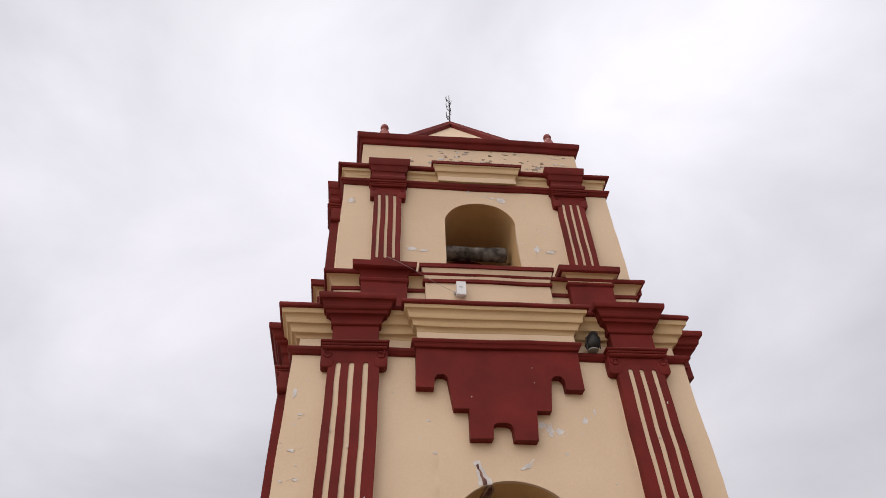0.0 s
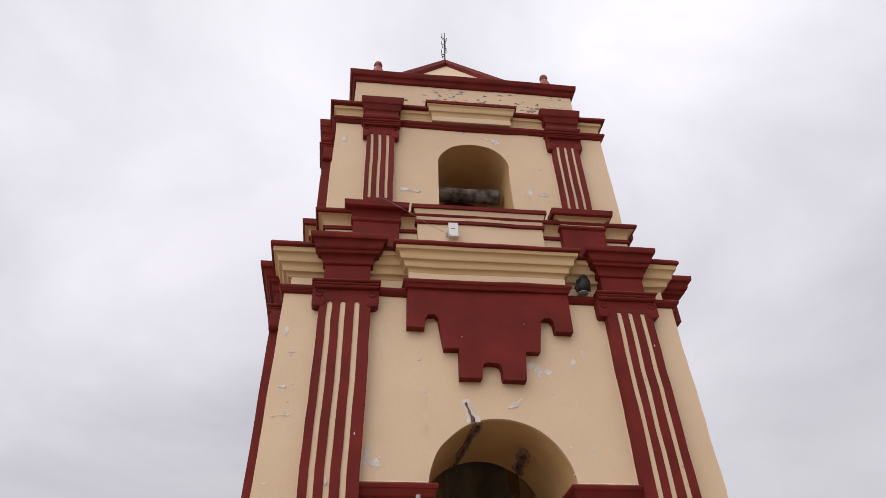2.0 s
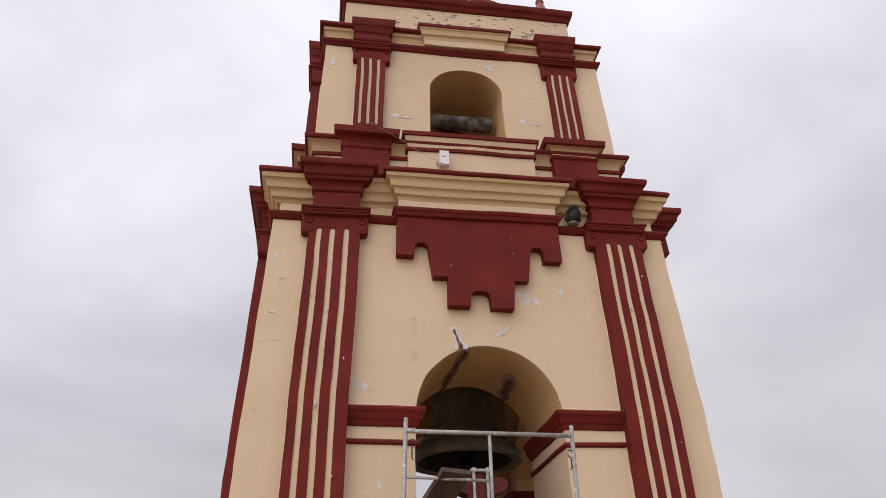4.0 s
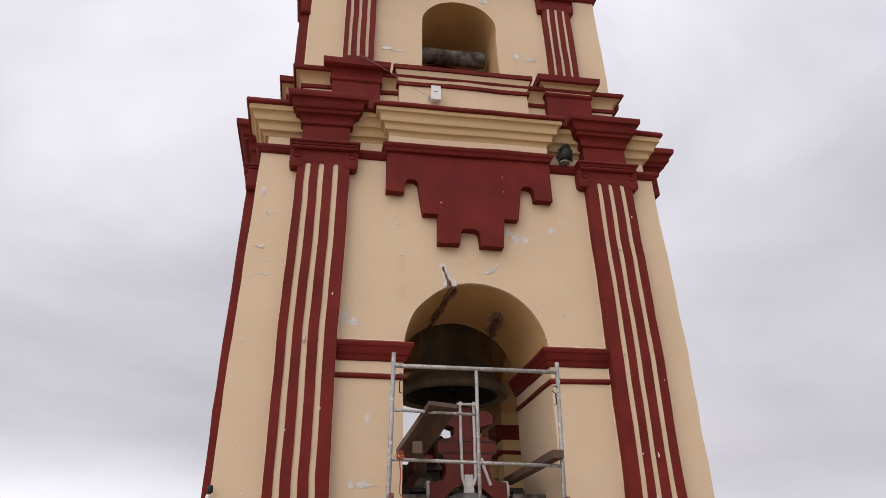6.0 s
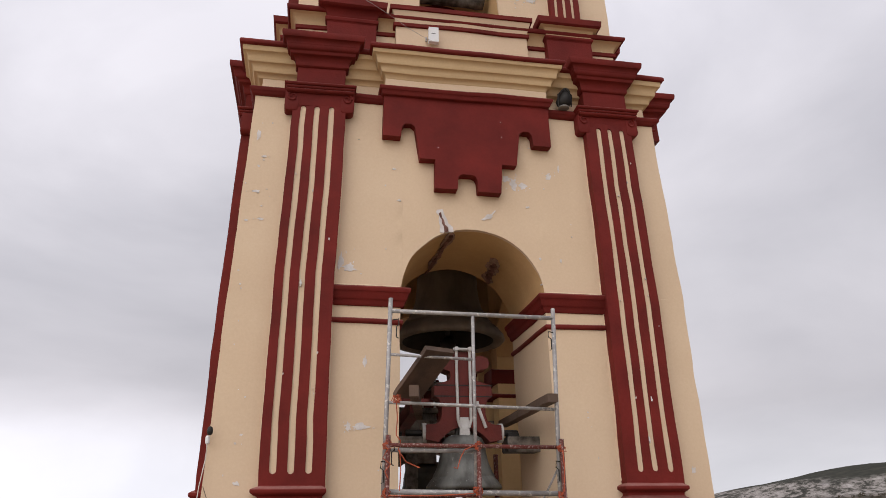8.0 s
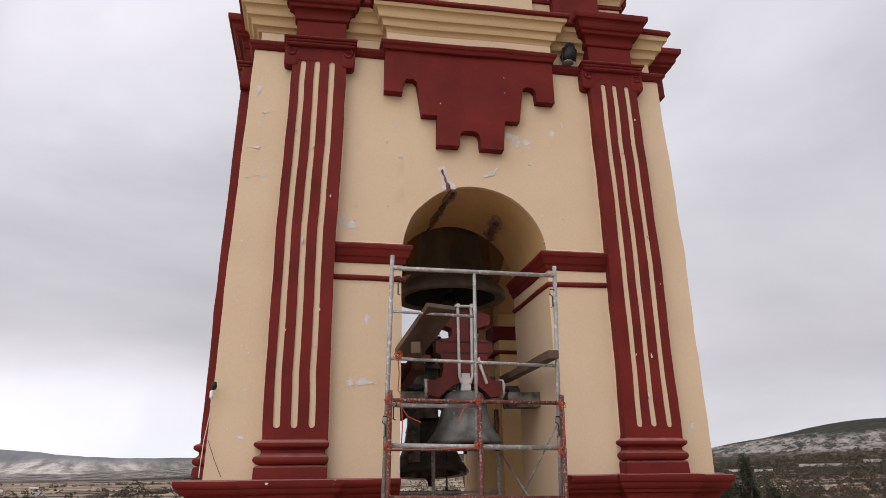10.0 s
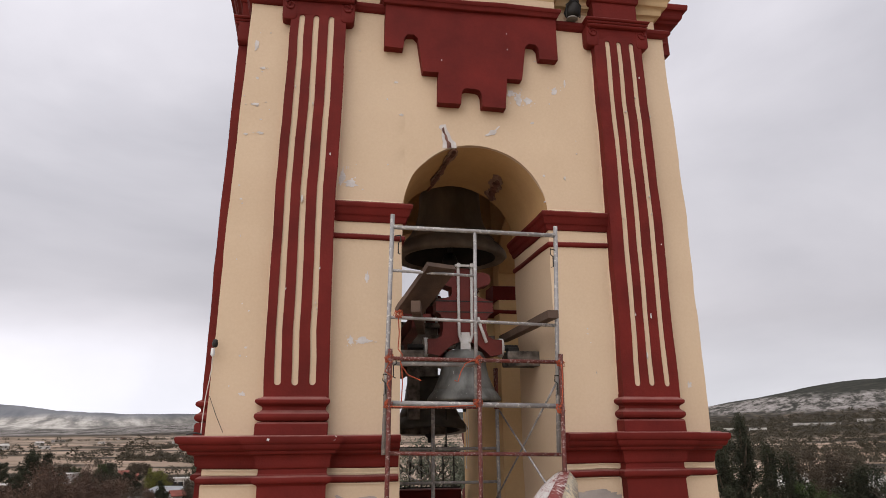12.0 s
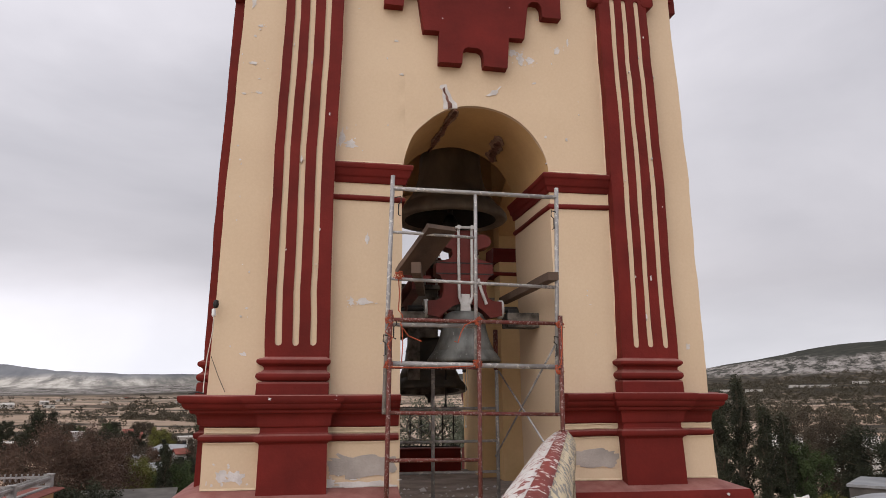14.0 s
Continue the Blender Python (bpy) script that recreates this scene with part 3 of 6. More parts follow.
ring_part("upper_pedestal_edge", HU, [(18.055, 0.12), (18.06, 0.15), (18.11, 0.16), (18.12, 0.14), (18.15, -0.05)], RED)
ring_part("upper_frieze_band", HU, [(19.90, -0.05), (19.905, 0.03), (19.95, 0.045), (19.955, 0.07), (20.01, 0.075), (20.02, 0.0)], RED)
ring_part("upper_frieze", HU, [(20.0, 0.0), (20.12, 0.0), *cavetto(20.125, 0.01, 20.19, 0.055), (20.195, 0.06), (20.25, 0.062)], CREAM_TRIM)
ring_part("upper_cornice_edge", HU, [(20.245, 0.055), (20.25, 0.12), (20.30, 0.13), (20.31, 0.11), (20.34, -0.2)], RED)
ring_part("attic", 1.98, [(20.1, 0.0), (21.12, 0.0)], CREAM, "cream attic with flaking paint", 0.12)
ring_part("attic_cornice", 1.98, [(21.11, 0.0), (21.115, 0.04), (21.20, 0.06), (21.21, 0.10), (21.32, 0.12), (21.33, 0.0)], RED, "", 0.12)

# middle of every side: ornament, the breaking forward of the entablature, sill of the upper opening
def drop_ornament():
    half = [(-1.00, 16.70), (-1.00, 16.17), (-0.775, 16.17), (-0.765, 16.30), (-0.73, 16.345), (-0.65, 16.35), (-0.605, 16.31), (-0.545, 15.89), (-0.36, 15.89),
            (-0.36, 15.52), (-0.09, 15.52), (-0.08, 15.66), (-0.06, 15.705), (-0.02, 15.725)]
    pts = half + [(0.105 - x - (0.03 if z < 15.8 else 0.0), z) for x, z in half[::-1]]
    bm = bmesh.new()
    pts = [(x, z if z > 16.5 else z - 0.02) for x, z in pts]
    loft(bm, [[(x, -H - 0.12, z) for x, z in pts], [(x, -H + 0.01, z) for x, z in pts]])
    bevelled(bm, 0.018)
    return bm


for q in range(4):
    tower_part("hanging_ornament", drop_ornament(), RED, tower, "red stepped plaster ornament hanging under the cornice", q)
    bm = bmesh.new()
    block(bm, -1.01, 1.11, -H - 0.14, -H + 0.1, [(16.68, 0.0), (16.69, 0.02), (16.73, 0.025), (16.735, 0.05), (16.785, 0.055), (16.79, 0.0)], (1, 1, 1, 0))
    tower_part("ornament_moulding", bm, RED, tower, "", q)
    bm = bmesh.new()
    block(bm, -0.985, 1.09, -H - 0.14, -H + 0.1, [(16.785, 0.0), (16.895, 0.0), *cavetto(16.90, 0.006, 16.95, 0.050), (16.952, 0.060), (16.975, 0.064), *cavetto(16.982, 0.066, 17.035, 0.104), (17.037, 0.116), (17.06, 0.120), *cavetto(17.068, 0.122, 17.14, 0.168), (17.143, 0.182), (17.19, 0.188)], (1, 1, 1, 0))
    tower_part("centre_cornice", bm, CREAM_TRIM, tower, "cream cornice breaking forward over the ornament", q)
    bm = bmesh.new()
    block(bm, -0.989, 1.094, -H - 0.144, -H + 0.1, [(16.79, 0.0), (16.893, 0.0)], (1, 1, 1, 0))
    tower_part("centre_frieze", bm, CREAM, tower, "", q)
    bm = bmesh.new()
    block(bm, -0.985, 1.09, -H - 0.14, -H + 0.1, [(17.186, 0.175), (17.188, 0.212), (17.205, 0.226), (17.235, 0.226), (17.256, 0.205), (17.275, 0.0)], (1, 1, 1, 0))
    tower_part("centre_cornice_edge", bm, RED, tower, "", q)
    bm = bmesh.new()
    block(bm, -0.80, 1.03, -HU - 0.12, -HU + 0.1, [(17.3, 0.0), (17.99, 0.0), (18.04, 0.012), (18.17, 0.06), (18.175, 0.06)], (1, 1, 1, 0))
    tower_part("sill_block", bm, CREAM, tower, "", q)
    bm = bmesh.new()
    block(bm, -0.80, 1.03, -HU - 0.12, -HU + 0.1, [(17.95, 0.0), (17.955, 0.03), (18.0, 0.035), (18.01, 0.0)], (1, 1, 1, 0))
    block(bm, -0.80, 1.03, -HU - 0.12, -HU + 0.1, [(18.172, 0.05), (18.178, 0.085), (18.235, 0.09), (18.25, 0.0)], (1, 1, 1, 0))
    tower_part("sill_moulding", bm, RED, tower, "", q)
    bm = bmesh.new()
    block(bm, -0.545, 0.785, -HU - 0.10, -HU + 0.1, [(20.015, 0.0), (20.12, 0.0), *cavetto(20.125, 0.008, 20.19, 0.045), (20.195, 0.055), (20.215, 0.058), *cavetto(20.22, 0.06, 20.29, 0.092), (20.31, 0.094)], (1, 1, 1, 0))
    tower_part("upper_centre_cornice", bm, CREAM_TRIM, tower, "", q)
    bm = bmesh.new()
    block(bm, -0.548, 0.788, -HU - 0.104, -HU + 0.1, [(20.018, 0.0), (20.122, 0.0)], (1, 1, 1, 0))
    tower_part("upper_centre_frieze", bm, CREAM, tower, "", q)
    bm = bmesh.new()
    block(bm, -0.545, 0.785, -HU - 0.10, -HU + 0.1, [(20.308, 0.085), (20.312, 0.115), (20.36, 0.12), (20.37, 0.0)], (1, 1, 1, 0))
    tower_part("upper_centre_edge", bm, RED, tower, "", q)
    # imposts at the foot of the arch, returning through the jamb
    a, b = OPEN[q]
    for x0, x1, side in ((LOWER_X[0][1], a, 1), (b, LOWER_X[1][0], 0)):
        bm = bmesh.new()
        sides = (1 - side, side, 1, 0)
        inner_y = -H + T - (0.02 if q else 0.0) + (0.12 if q == 1 else 0.0)
        low = 0.12 if q == 1 else 0.0
        out = 0.3 if q == 1 else 1.0
        block(bm, x0, x1, -H, inner_y, [(z - 1.6 * low, o * out) for z, o in [(14.13, 0.0), (14.135, 0.03), (14.19, 0.035), (14.195, 0.06), (14.27, 0.075), (14.275, 0.095), (14.33, 0.10), (14.345, 0.0)]], sides)
        block(bm, x0, x1, -H, inner_y, [(z - 1.8 * low, o) for z, o in [(13.945, 0.0), (13.95, 0.025), (13.975, 0.035), (14.0, 0.025), (14.005, 0.0)]], sides)
        tower_part("impost", bm, RED, tower, "red impost moulding at the arch", q)

# pyramid roof with red hips, corner finials
bm = bmesh.new()
apex = (0.1, 0.0, 23.9)
corners = [(-1.45, -1.5, 21.30), (1.65, -1.5, 21.30), (1.65, 1.5, 21.30), (-1.45, 1.5, 21.30)]
va, vc = bm.verts.new(apex), [bm.verts.new(c) for c in corners]
for i in range(4):
    bm.faces.new((va, vc[i], vc[(i + 1) % 4]))
bm.faces.new(vc[::-1])
part("pyramid_roof", bm, CREAM, tower, "cream pyramid roof with red hips")
for c in corners:
    bm = bmesh.new()
    tube(bm, Vector(apex) + Vector((0, 0, 0.03)), Vector(c) + Vector((0, 0, 0.03)), 0.09, 0.11, 8)
    part("hip", bm, RED, tower)
FIN = [(0.22, 0.0), (0.17, 0.06), (0.14, 0.12), (0.075, 0.34), (0.06, 0.37), (0.08, 0.39), (0.085, 0.43), (0.07, 0.48), (0.03, 0.50)]
for x, y in ((-1.34, -1.72), (1.53, -1.72), (1.53, 1.72), (-1.42, 1.72)):
    bm = bmesh.new()
    spin(bm, [(r * 0.85, z * 0.82) for r, z in FIN], (x, y, 21.30), 14)
    part("finial", bm, surface("worn_red_finial", (0.30, 0.10, 0.09), (0.18, 0.05, 0.045), 0.8, 4, 30, 0.5, spots=(0.4, 0.33, 0.30), spot_at=0.6) if not BASE.get("fin") else BASE["fin"], tower, "weathered red finial", smooth=True)
    BASE["fin"] = bpy.data.materials["worn_red_finial"]

# a bare weather vane on the apex, overgrown
vane = thing("weather_vane", (0.1, 0, 24.0), "thin rusty iron weather vane with bare twigs on the roof", "vane")
bm = bmesh.new()
tube(bm, (0.1, 0, 23.95), (0.12, 0, 24.95), 0.017, 0.008, 6)
part("rod", bm, IRON, vane)
random.seed(4)
for k in range(13):
    z = 24.10 + 0.055 * k
    sx = random.choice((-1, 1)) * random.uniform(0.03, 0.10)
    bm = bmesh.new()
    path_tube(bm, [(0.1, 0, z), (0.1 + sx * random.uniform(0.5, 1.0), 0.02, z + 0.05), (0.1 + sx, 0.0, z + 0.11), (0.1 + sx * random.uniform(0.2, 1.1), 0.02, z + random.uniform(0.15, 0.26))], [0.009, 0.008, 0.006, 0.003], 5)
    part("twig", bm, IRON, vane)

# ---------------------------------------------------------------- wear on the walls
def ragged(bm, cx, cz, w, h, y, depth=0.005, n=17, jag=0.62):
    pts = []
    for i in range(n):
        a = 6.28319 * i / n
        k = 1 - jag * random.random()
        pts.append((cx + w * k * math.cos(a), cz + h * k * math.sin(a)))
    loft(bm, [[(x, y - depth, z) for x, z in pts], [(x, y + 0.03, z) for x, z in pts]])


def wear(name, spots, y, material, shift=0.0, label=""):
    for x, z, w, h in spots:
        bm = bmesh.new()
        ragged(bm, x, z, w, h, y)
        tower_part(name, bm, material, tower, label, shift=shift)
        for k in range(5 if w > 0.035 and name == "peeled_patch" else 0):
            bm = bmesh.new()
            ragged(bm, x + random.uniform(-1.7, 1.7) * w, z + random.uniform(-1.3, 1.3) * h, w * random.uniform(0.08, 0.22), h * random.uniform(0.08, 0.25), y, n=9, jag=0.7)
            tower_part("speck", bm, material, tower, "", shift=shift)


random.seed(11)
wear("peeled_patch", [(0.54, 15.75, 0.07, 0.05), (0.62, 15.69, 0.055, 0.10), (0.73, 15.67, 0.07, 0.08), (1.08, 15.80, 0.05, 0.05), (1.21, 15.91, 0.02, 0.06), (-1.31, 14.55, 0.10, 0.06),
                      (-1.41, 14.63, 0.04, 0.12), (-1.09, 13.55, 0.03, 0.07), (-1.24, 12.91, 0.045, 0.057), (-1.10, 12.91, 0.11, 0.04), (-2.25, 12.38, 0.035, 0.03)], -H, PEEL, label="bare white patch where paint has peeled")
wear("peeled_patch", [(2.39, 12.48, 0.03, 0.045), (-2.36, 11.27, 0.085, 0.11), (-2.25, 11.27, 0.09, 0.09), (-2.39, 15.39, 0.06, 0.02), (-2.34, 15.82, 0.04, 0.02), (0.78, 15.39, 0.028, 0.02),
                      (-2.40, 15.70, 0.02, 0.02), (-0.77, 15.38, 0.034, 0.02), (-0.84, 15.78, 0.034, 0.02), (0.88, 14.76, 0.02, 0.02), (1.12, 14.74, 0.02, 0.03), (-2.44, 16.1, 0.03, 0.10),
                      (-2.46, 15.05, 0.03, 0.015), (-2.3, 15.07, 0.05, 0.015)], -H, PEEL)
wear("peeled_patch", [(-1.97, 19.56, 0.085, 0.06), (-0.98, 18.64, 0.10, 0.04), (-0.80, 18.62, 0.08, 0.035), (0.98, 18.71, 0.055, 0.09), (1.18, 18.67, 0.085, 0.05), (0.50, 19.72, 0.095, 0.08), (0.36, 19.76, 0.05, 0.02), (-0.03, 19.88, 0.036, 0.03), (0.25, 19.80, 0.04, 0.015)], -HU, PEEL)
for material, count in ((FLAKE, 44), (PEEL, 34), (CEMENT, 20)):
    flakes = []
    for k in range(count):
        x = random.choice((-0.45, -0.2, 0.5, 1.15, 0.1, 1.6)) + random.gauss(0, 0.30)
        w = random.uniform(0.012, 0.055) * (2.0 if random.random() < 0.2 else 1)
        flakes.append((min(1.9, max(-1.1, x)), random.uniform(20.62, 21.08), w, w * random.uniform(0.15, 0.7)))
    wear("flaked_patch", flakes, -1.98, material, 0.12, "flaked paint on the attic")
wear("chip", [(-1.81, 14.33, 0.018, 0.05), (-1.78, 15.39, 0.012, 0.02), (-1.55, 14.82, 0.012, 0.02), (1.96, 13.19, 0.014, 0.035), (2.12, 15.99, 0.01, 0.02), (1.90, 15.55, 0.01, 0.015), (2.08, 14.53, 0.01, 0.015),
              (1.88, 12.78, 0.012, 0.04), (-1.6, 13.6, 0.01, 0.015)], -H - P1, PEEL)
wear("chip", [(-2.0, 11.965, 0.02, 0.014), (-1.66, 11.985, 0.045, 0.012), (-1.38, 11.98, 0.02, 0.025)], -H - P1 - 0.14, PEEL)
for x, z, w, h in ((-1.105, 11.345, 0.355, 0.115), (1.225, 11.36, 0.30, 0.10)):
    bm = bmesh.new()
    pts = []
    for i in range(64):
        a = 6.28319 * i / 64
        k = 0.92 - 0.07 * random.random() - 0.45 * noise.noise(Vector((x + math.cos(a) * 3, math.sin(a) * 3, 0)))
        pts.append((x + min(1.0, k) * w * math.copysign(abs(math.cos(a)) ** 0.5, math.cos(a)), z + k * h * math.copysign(abs(math.sin(a)) ** 0.6, math.sin(a))))
    prism(bm, pts, -H - 0.008, -H + 0.02)
    tower_part("cement_repair", bm, CEMENT, tower, "smooth grey cement repair")
wear("peeled_patch", [(-1.2, 11.17, 0.22, 0.045), (-0.92, 11.18, 0.15, 0.04), (-1.4, 11.2, 0.05, 0.06)], -H - 0.004, PEEL)
wear("chip", [(-1.25, 11.05, 0.06, 0.03), (-1.05, 11.03, 0.05, 0.03), (-2.5, 11.05, 0.05, 0.02), (-2.2, 11.04, 0.06, 0.02), (2.5, 11.03, 0.02, 0.02)], -H - 0.29, PEEL)

specks = []
for k in range(34):
    specks.append((random.choice((-2.45, -2.4, -2.3, -1.3, -0.9, 0.9, 1.3)) + random.gauss(0, 0.06), random.uniform(12.3, 16.3), random.uniform(0.006, 0.018), random.uniform(0.005, 0.014)))
wear("speck", specks, -H, PEEL)
specks = []
for k in range(16):
    specks.append((random.choice((-1.0, -0.8, 0.9, 1.1)) + random.gauss(0, 0.12), random.uniform(18.5, 19.8), random.uniform(0.008, 0.022), random.uniform(0.006, 0.016)))
wear("speck", specks, -HU, PEEL)
specks = []
for k in range(10):
    specks.append((random.choice((-1.95, -1.6, 1.75, 2.1)) + random.gauss(0, 0.04), random.uniform(12.6, 16.2), random.uniform(0.004, 0.009), random.uniform(0.006, 0.02)))
wear("chip", specks, -H - P1, PEEL)
specks = []
for k in range(3):
    specks.append((random.uniform(-0.6, 0.7), random.uniform(15.9, 16.6), random.uniform(0.005, 0.012), random.uniform(0.004, 0.008)))
wear("chip", specks, -H - 0.12, PEEL)

# pale lines where the two colours meet
for x0, x1, z in ((-1.46, -0.745, 14.352), (0.905, 1.575, 14.352), (-2.53, -2.09, 11.152), (-1.44, -0.75, 11.152), (0.91, 1.52, 11.152), (2.2, 2.55, 11.152)):
    bm = bmesh.new()
    block(bm, x0, x1, -H - 0.010, -H + 0.01, [(z, 0), (z + 0.016, 0)], size=0.2)
    tower_part("edge_line", bm, PALE_EDGE if z > 12 or abs(x0) > 1.5 or x0 > 0 else PEEL, tower, "pale line at the paint's edge")

for x0, x1 in ((-2.53, -2.09), (-1.44, -0.75), (0.91, 1.52), (2.17, 2.55)):
    for z in (11.562, 11.656, 11.692):
        bm = bmesh.new()
        block(bm, x0, x1, -H - 0.010, -H + 0.01, [(z, 0), (z + 0.010, 0)], size=0.2)
        tower_part("edge_line", bm, PALE_EDGE, tower)
for x in (-2.088, -1.442, 1.522, 2.168):
    bm = bmesh.new()
    block(bm, x - 0.006, x + 0.006, -H - 0.012, -H + 0.01, [(11.16, 0), (11.57, 0)], size=0.2)
    tower_part("edge_line", bm, PALE_EDGE, tower)

# the crack over the arch: pale filler with an open dark line, running on through the soffit
bm = bmesh.new()
prism(bm, [(-0.335, 15.255), (-0.32, 15.285), (-0.25, 15.295), (-0.235, 15.240), (-0.20, 15.180), (-0.185, 15.130), (-0.135, 15.090), (-0.125, 15.030), (-0.29, 15.015), (-0.285, 15.090), (-0.30, 15.160), (-0.295, 15.220)], -H - 0.006, -H + 0.02)
tower_part("crack_filler", bm, PEEL, tower, "white filler along a crack")
bm = bmesh.new()
prism(bm, [(-0.30, 15.240), (-0.27, 15.260), (-0.262, 15.200), (-0.235, 15.160), (-0.225, 15.110), (-0.19, 15.080), (-0.185, 15.028), (-0.235, 15.020), (-0.24, 15.090), (-0.262, 15.130), (-0.262, 15.170), (-0.285, 15.200)], -H - 0.012, -H + 0.02)
tower_part("crack", bm, RUBBLE, tower, "open dark crack in the wall")
bm = bmesh.new()
prism(bm, [(0.21, 15.20), (0.25, 15.195), (0.29, 15.215), (0.325, 15.215), (0.35, 15.25), (0.345, 15.27), (0.39, 15.325), (0.37, 15.325), (0.33, 15.275), (0.28, 15.27), (0.26, 15.235)], -H - 0.006, -H + 0.02)
tower_part("peeled_patch", bm, PEEL, tower)


def soffit(u, y, lift):
    """A point on the arch's underside, u from left springing (0) to right (1)."""
    a, b = OPEN[0]
    c, r = (a + b) / 2, (b - a) / 2
    return (c - (r - lift) * math.cos(math.pi * u), y, SPRING + (RISE - lift) * math.sin(math.pi * u))


def soffit_scar(a, b, width, seed, lift=0.034):
    """A ragged strip along the arch's underside where the plaster has broken away."""
    bm = bmesh.new()
    lo, hi = [], []
    n = 44
    for i in range(n):
        t = i / (n - 1)
        u = a[0] + (b[0] - a[0]) * t + 0.010 * noise.noise(Vector((t * 5, seed, 0)))
        w = width * (0.75 + 0.9 * noise.noise(Vector((t * 4, seed, 3))) + random.uniform(-0.16, 0.16)) * min(1, 0.35 + t * 8, 0.25 + (1 - t) * 7)
        k = 0.4 * width * noise.noise(Vector((t * 11, seed, 7)))
        y = a[1] + (b[1] - a[1]) * t
        lo.append(bm.verts.new(soffit(u - w + k, y, lift)))
        hi.append(bm.verts.new(soffit(u + w + k, y, lift)))
    for i in range(n - 1):
        bm.faces.new((lo[i], lo[i + 1], hi[i + 1], hi[i]))
    geo = bmesh.ops.extrude_face_region(bm, geom=bm.faces[:])
    for v in geo["geom"]:
        if isinstance(v, bmesh.types.BMVert):
            v.co.z += 0.06
    return bm


SCAR_EDGE = surface("broken_plaster_edge", (0.33, 0.225, 0.175), (0.18, 0.105, 0.08), 0.95, 14, 50, 0.8)
random.seed(3)
tower_part("crack_edge", soffit_scar((0.402, -2.53), (0.372, -1.3), 0.025, 2.3, 0.026), SCAR_EDGE, tower, "pale broken plaster beside the crack")
tower_part("crack_edge", soffit_scar((0.690, -1.95), (0.712, -1.2), 0.030, 6.1, 0.026), SCAR_EDGE, tower)
tower_part("crack", soffit_scar((0.405, -2.53), (0.368, -1.14), 0.017, 1.3, 0.036), RUBBLE, tower, "broken crack through the arch's underside")
tower_part("crack", soffit_scar((0.694, -1.86), (0.716, -1.2), 0.022, 5.1, 0.036), RUBBLE, tower)

# ---------------------------------------------------------------- belfry: bells, yokes, beams
def bell(name, at, r, h, material, label, crown=0.52, prof=None):
    """at: centre of the mouth."""
    th = thing(name, at, label, "bell", "bells in the belfry")
    prof = prof or [(r * 0.80, 0.02 * h), (r * 0.96, 0.0), (r * 1.0, 0.03 * h), (r * 0.985, 0.075 * h), (r * 0.90, 0.16 * h), (r * 0.83, 0.22 * h), (r * 0.815, 0.235 * h), (r * 0.82, 0.245 * h), (r * 0.74, 0.36 * h),
            (r * 0.665, 0.50 * h), (r * 0.615, 0.66 * h), (r * 0.60, 0.74 * h), (r * 0.61, 0.755 * h), (r * 0.595, 0.77 * h), (r * 0.57, 0.86 * h), (r * crown, 0.94 * h), (r * (crown - 0.12), 0.99 * h), (r * 0.15, h)]
    inner = [(r * 0.10, 0.90 * h), (r * 0.42, 0.86 * h), (r * 0.52, 0.6 * h), (r * 0.60, 0.36 * h), (r * 0.70, 0.16 * h), (r * 0.80, 0.02 * h)]
    bm = bmesh.new()
    spin(bm, [(prof[0][0] - 0.002, prof[0][1])] + prof[1:], at, 48, False)
    part("body", bm, material, th, smooth=True)
    # The inner face is coloured much darker than the body.
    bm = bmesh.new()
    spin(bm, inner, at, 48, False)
    part("inside", bm, INNER_BLACK, th, "near-black inside of the bell", True)
    bm = bmesh.new()
    x, y, z = at
    tube(bm, (x, y, z + 0.88 * h), (x, y, z + 0.05 * h), r * 0.045)
    spin(bm, [(r * 0.03, 0.10 * h), (r * 0.10, 0.06 * h), (r * 0.14, -0.01 * h), (r * 0.12, -0.07 * h), (r * 0.05, -0.11 * h), (r * 0.05, -0.18 * h), (r * 0.02, -0.19 * h)], at, 14)
    part("clapper", bm, IRON, th, "dark iron clapper", smooth=True)
    bm = bmesh.new()
    for k in (-1, 1):
        tube(bm, (x + k * r * 0.18, y, z + 0.95 * h), (x + k * r * 0.12, y, z + 1.16 * h), r * 0.07)
    tube(bm, (x - r * 0.2, y, z + 1.14 * h), (x + r * 0.2, y, z + 1.14 * h), r * 0.08)
    part("crown_loop", bm, material, th)
    return th


BARREL = [(0.80 * a, 1.12 * b) for a, b in ((0.80, 0.02), (0.96, 0.0), (1.0, 0.03), (0.985, 0.075), (0.90, 0.15), (0.80, 0.21), (0.785, 0.222), (0.79, 0.235), (0.70, 0.31), (0.62, 0.42), (0.57, 0.55), (0.548, 0.68), (0.538, 0.842), (0.515, 0.862), (0.27, 0.968), (0.15, 0.98))]
bell("great_bell", (0.25, 0.0, 14.36), 0.80, 1.12, DARK_BRONZE, "large nearly black bronze bell hanging under the vault", prof=BARREL)
bell("swinging_bell", (0.05, -1.84, 12.335), 0.405, 0.56, BRONZE, "grey-green bronze bell hanging from a red yoke in the arch")
rear = bell("rear_bell", (0.215, 1.70, 12.02), 0.60, 0.86, DEEP_BRONZE, "dark bronze bell with an iron clapper tilted in the rear arch")
rear.rotation_euler = (radians(-7), 0, 0)
bell("side_bell", (-1.75, 0.0, 12.4), 0.42, 0.62, DARK_BRONZE, "dark bronze bell in the side arch")
bell("side_bell", (1.75, 0.0, 12.4), 0.42, 0.62, DARK_BRONZE, "dark bronze bell in the side arch")


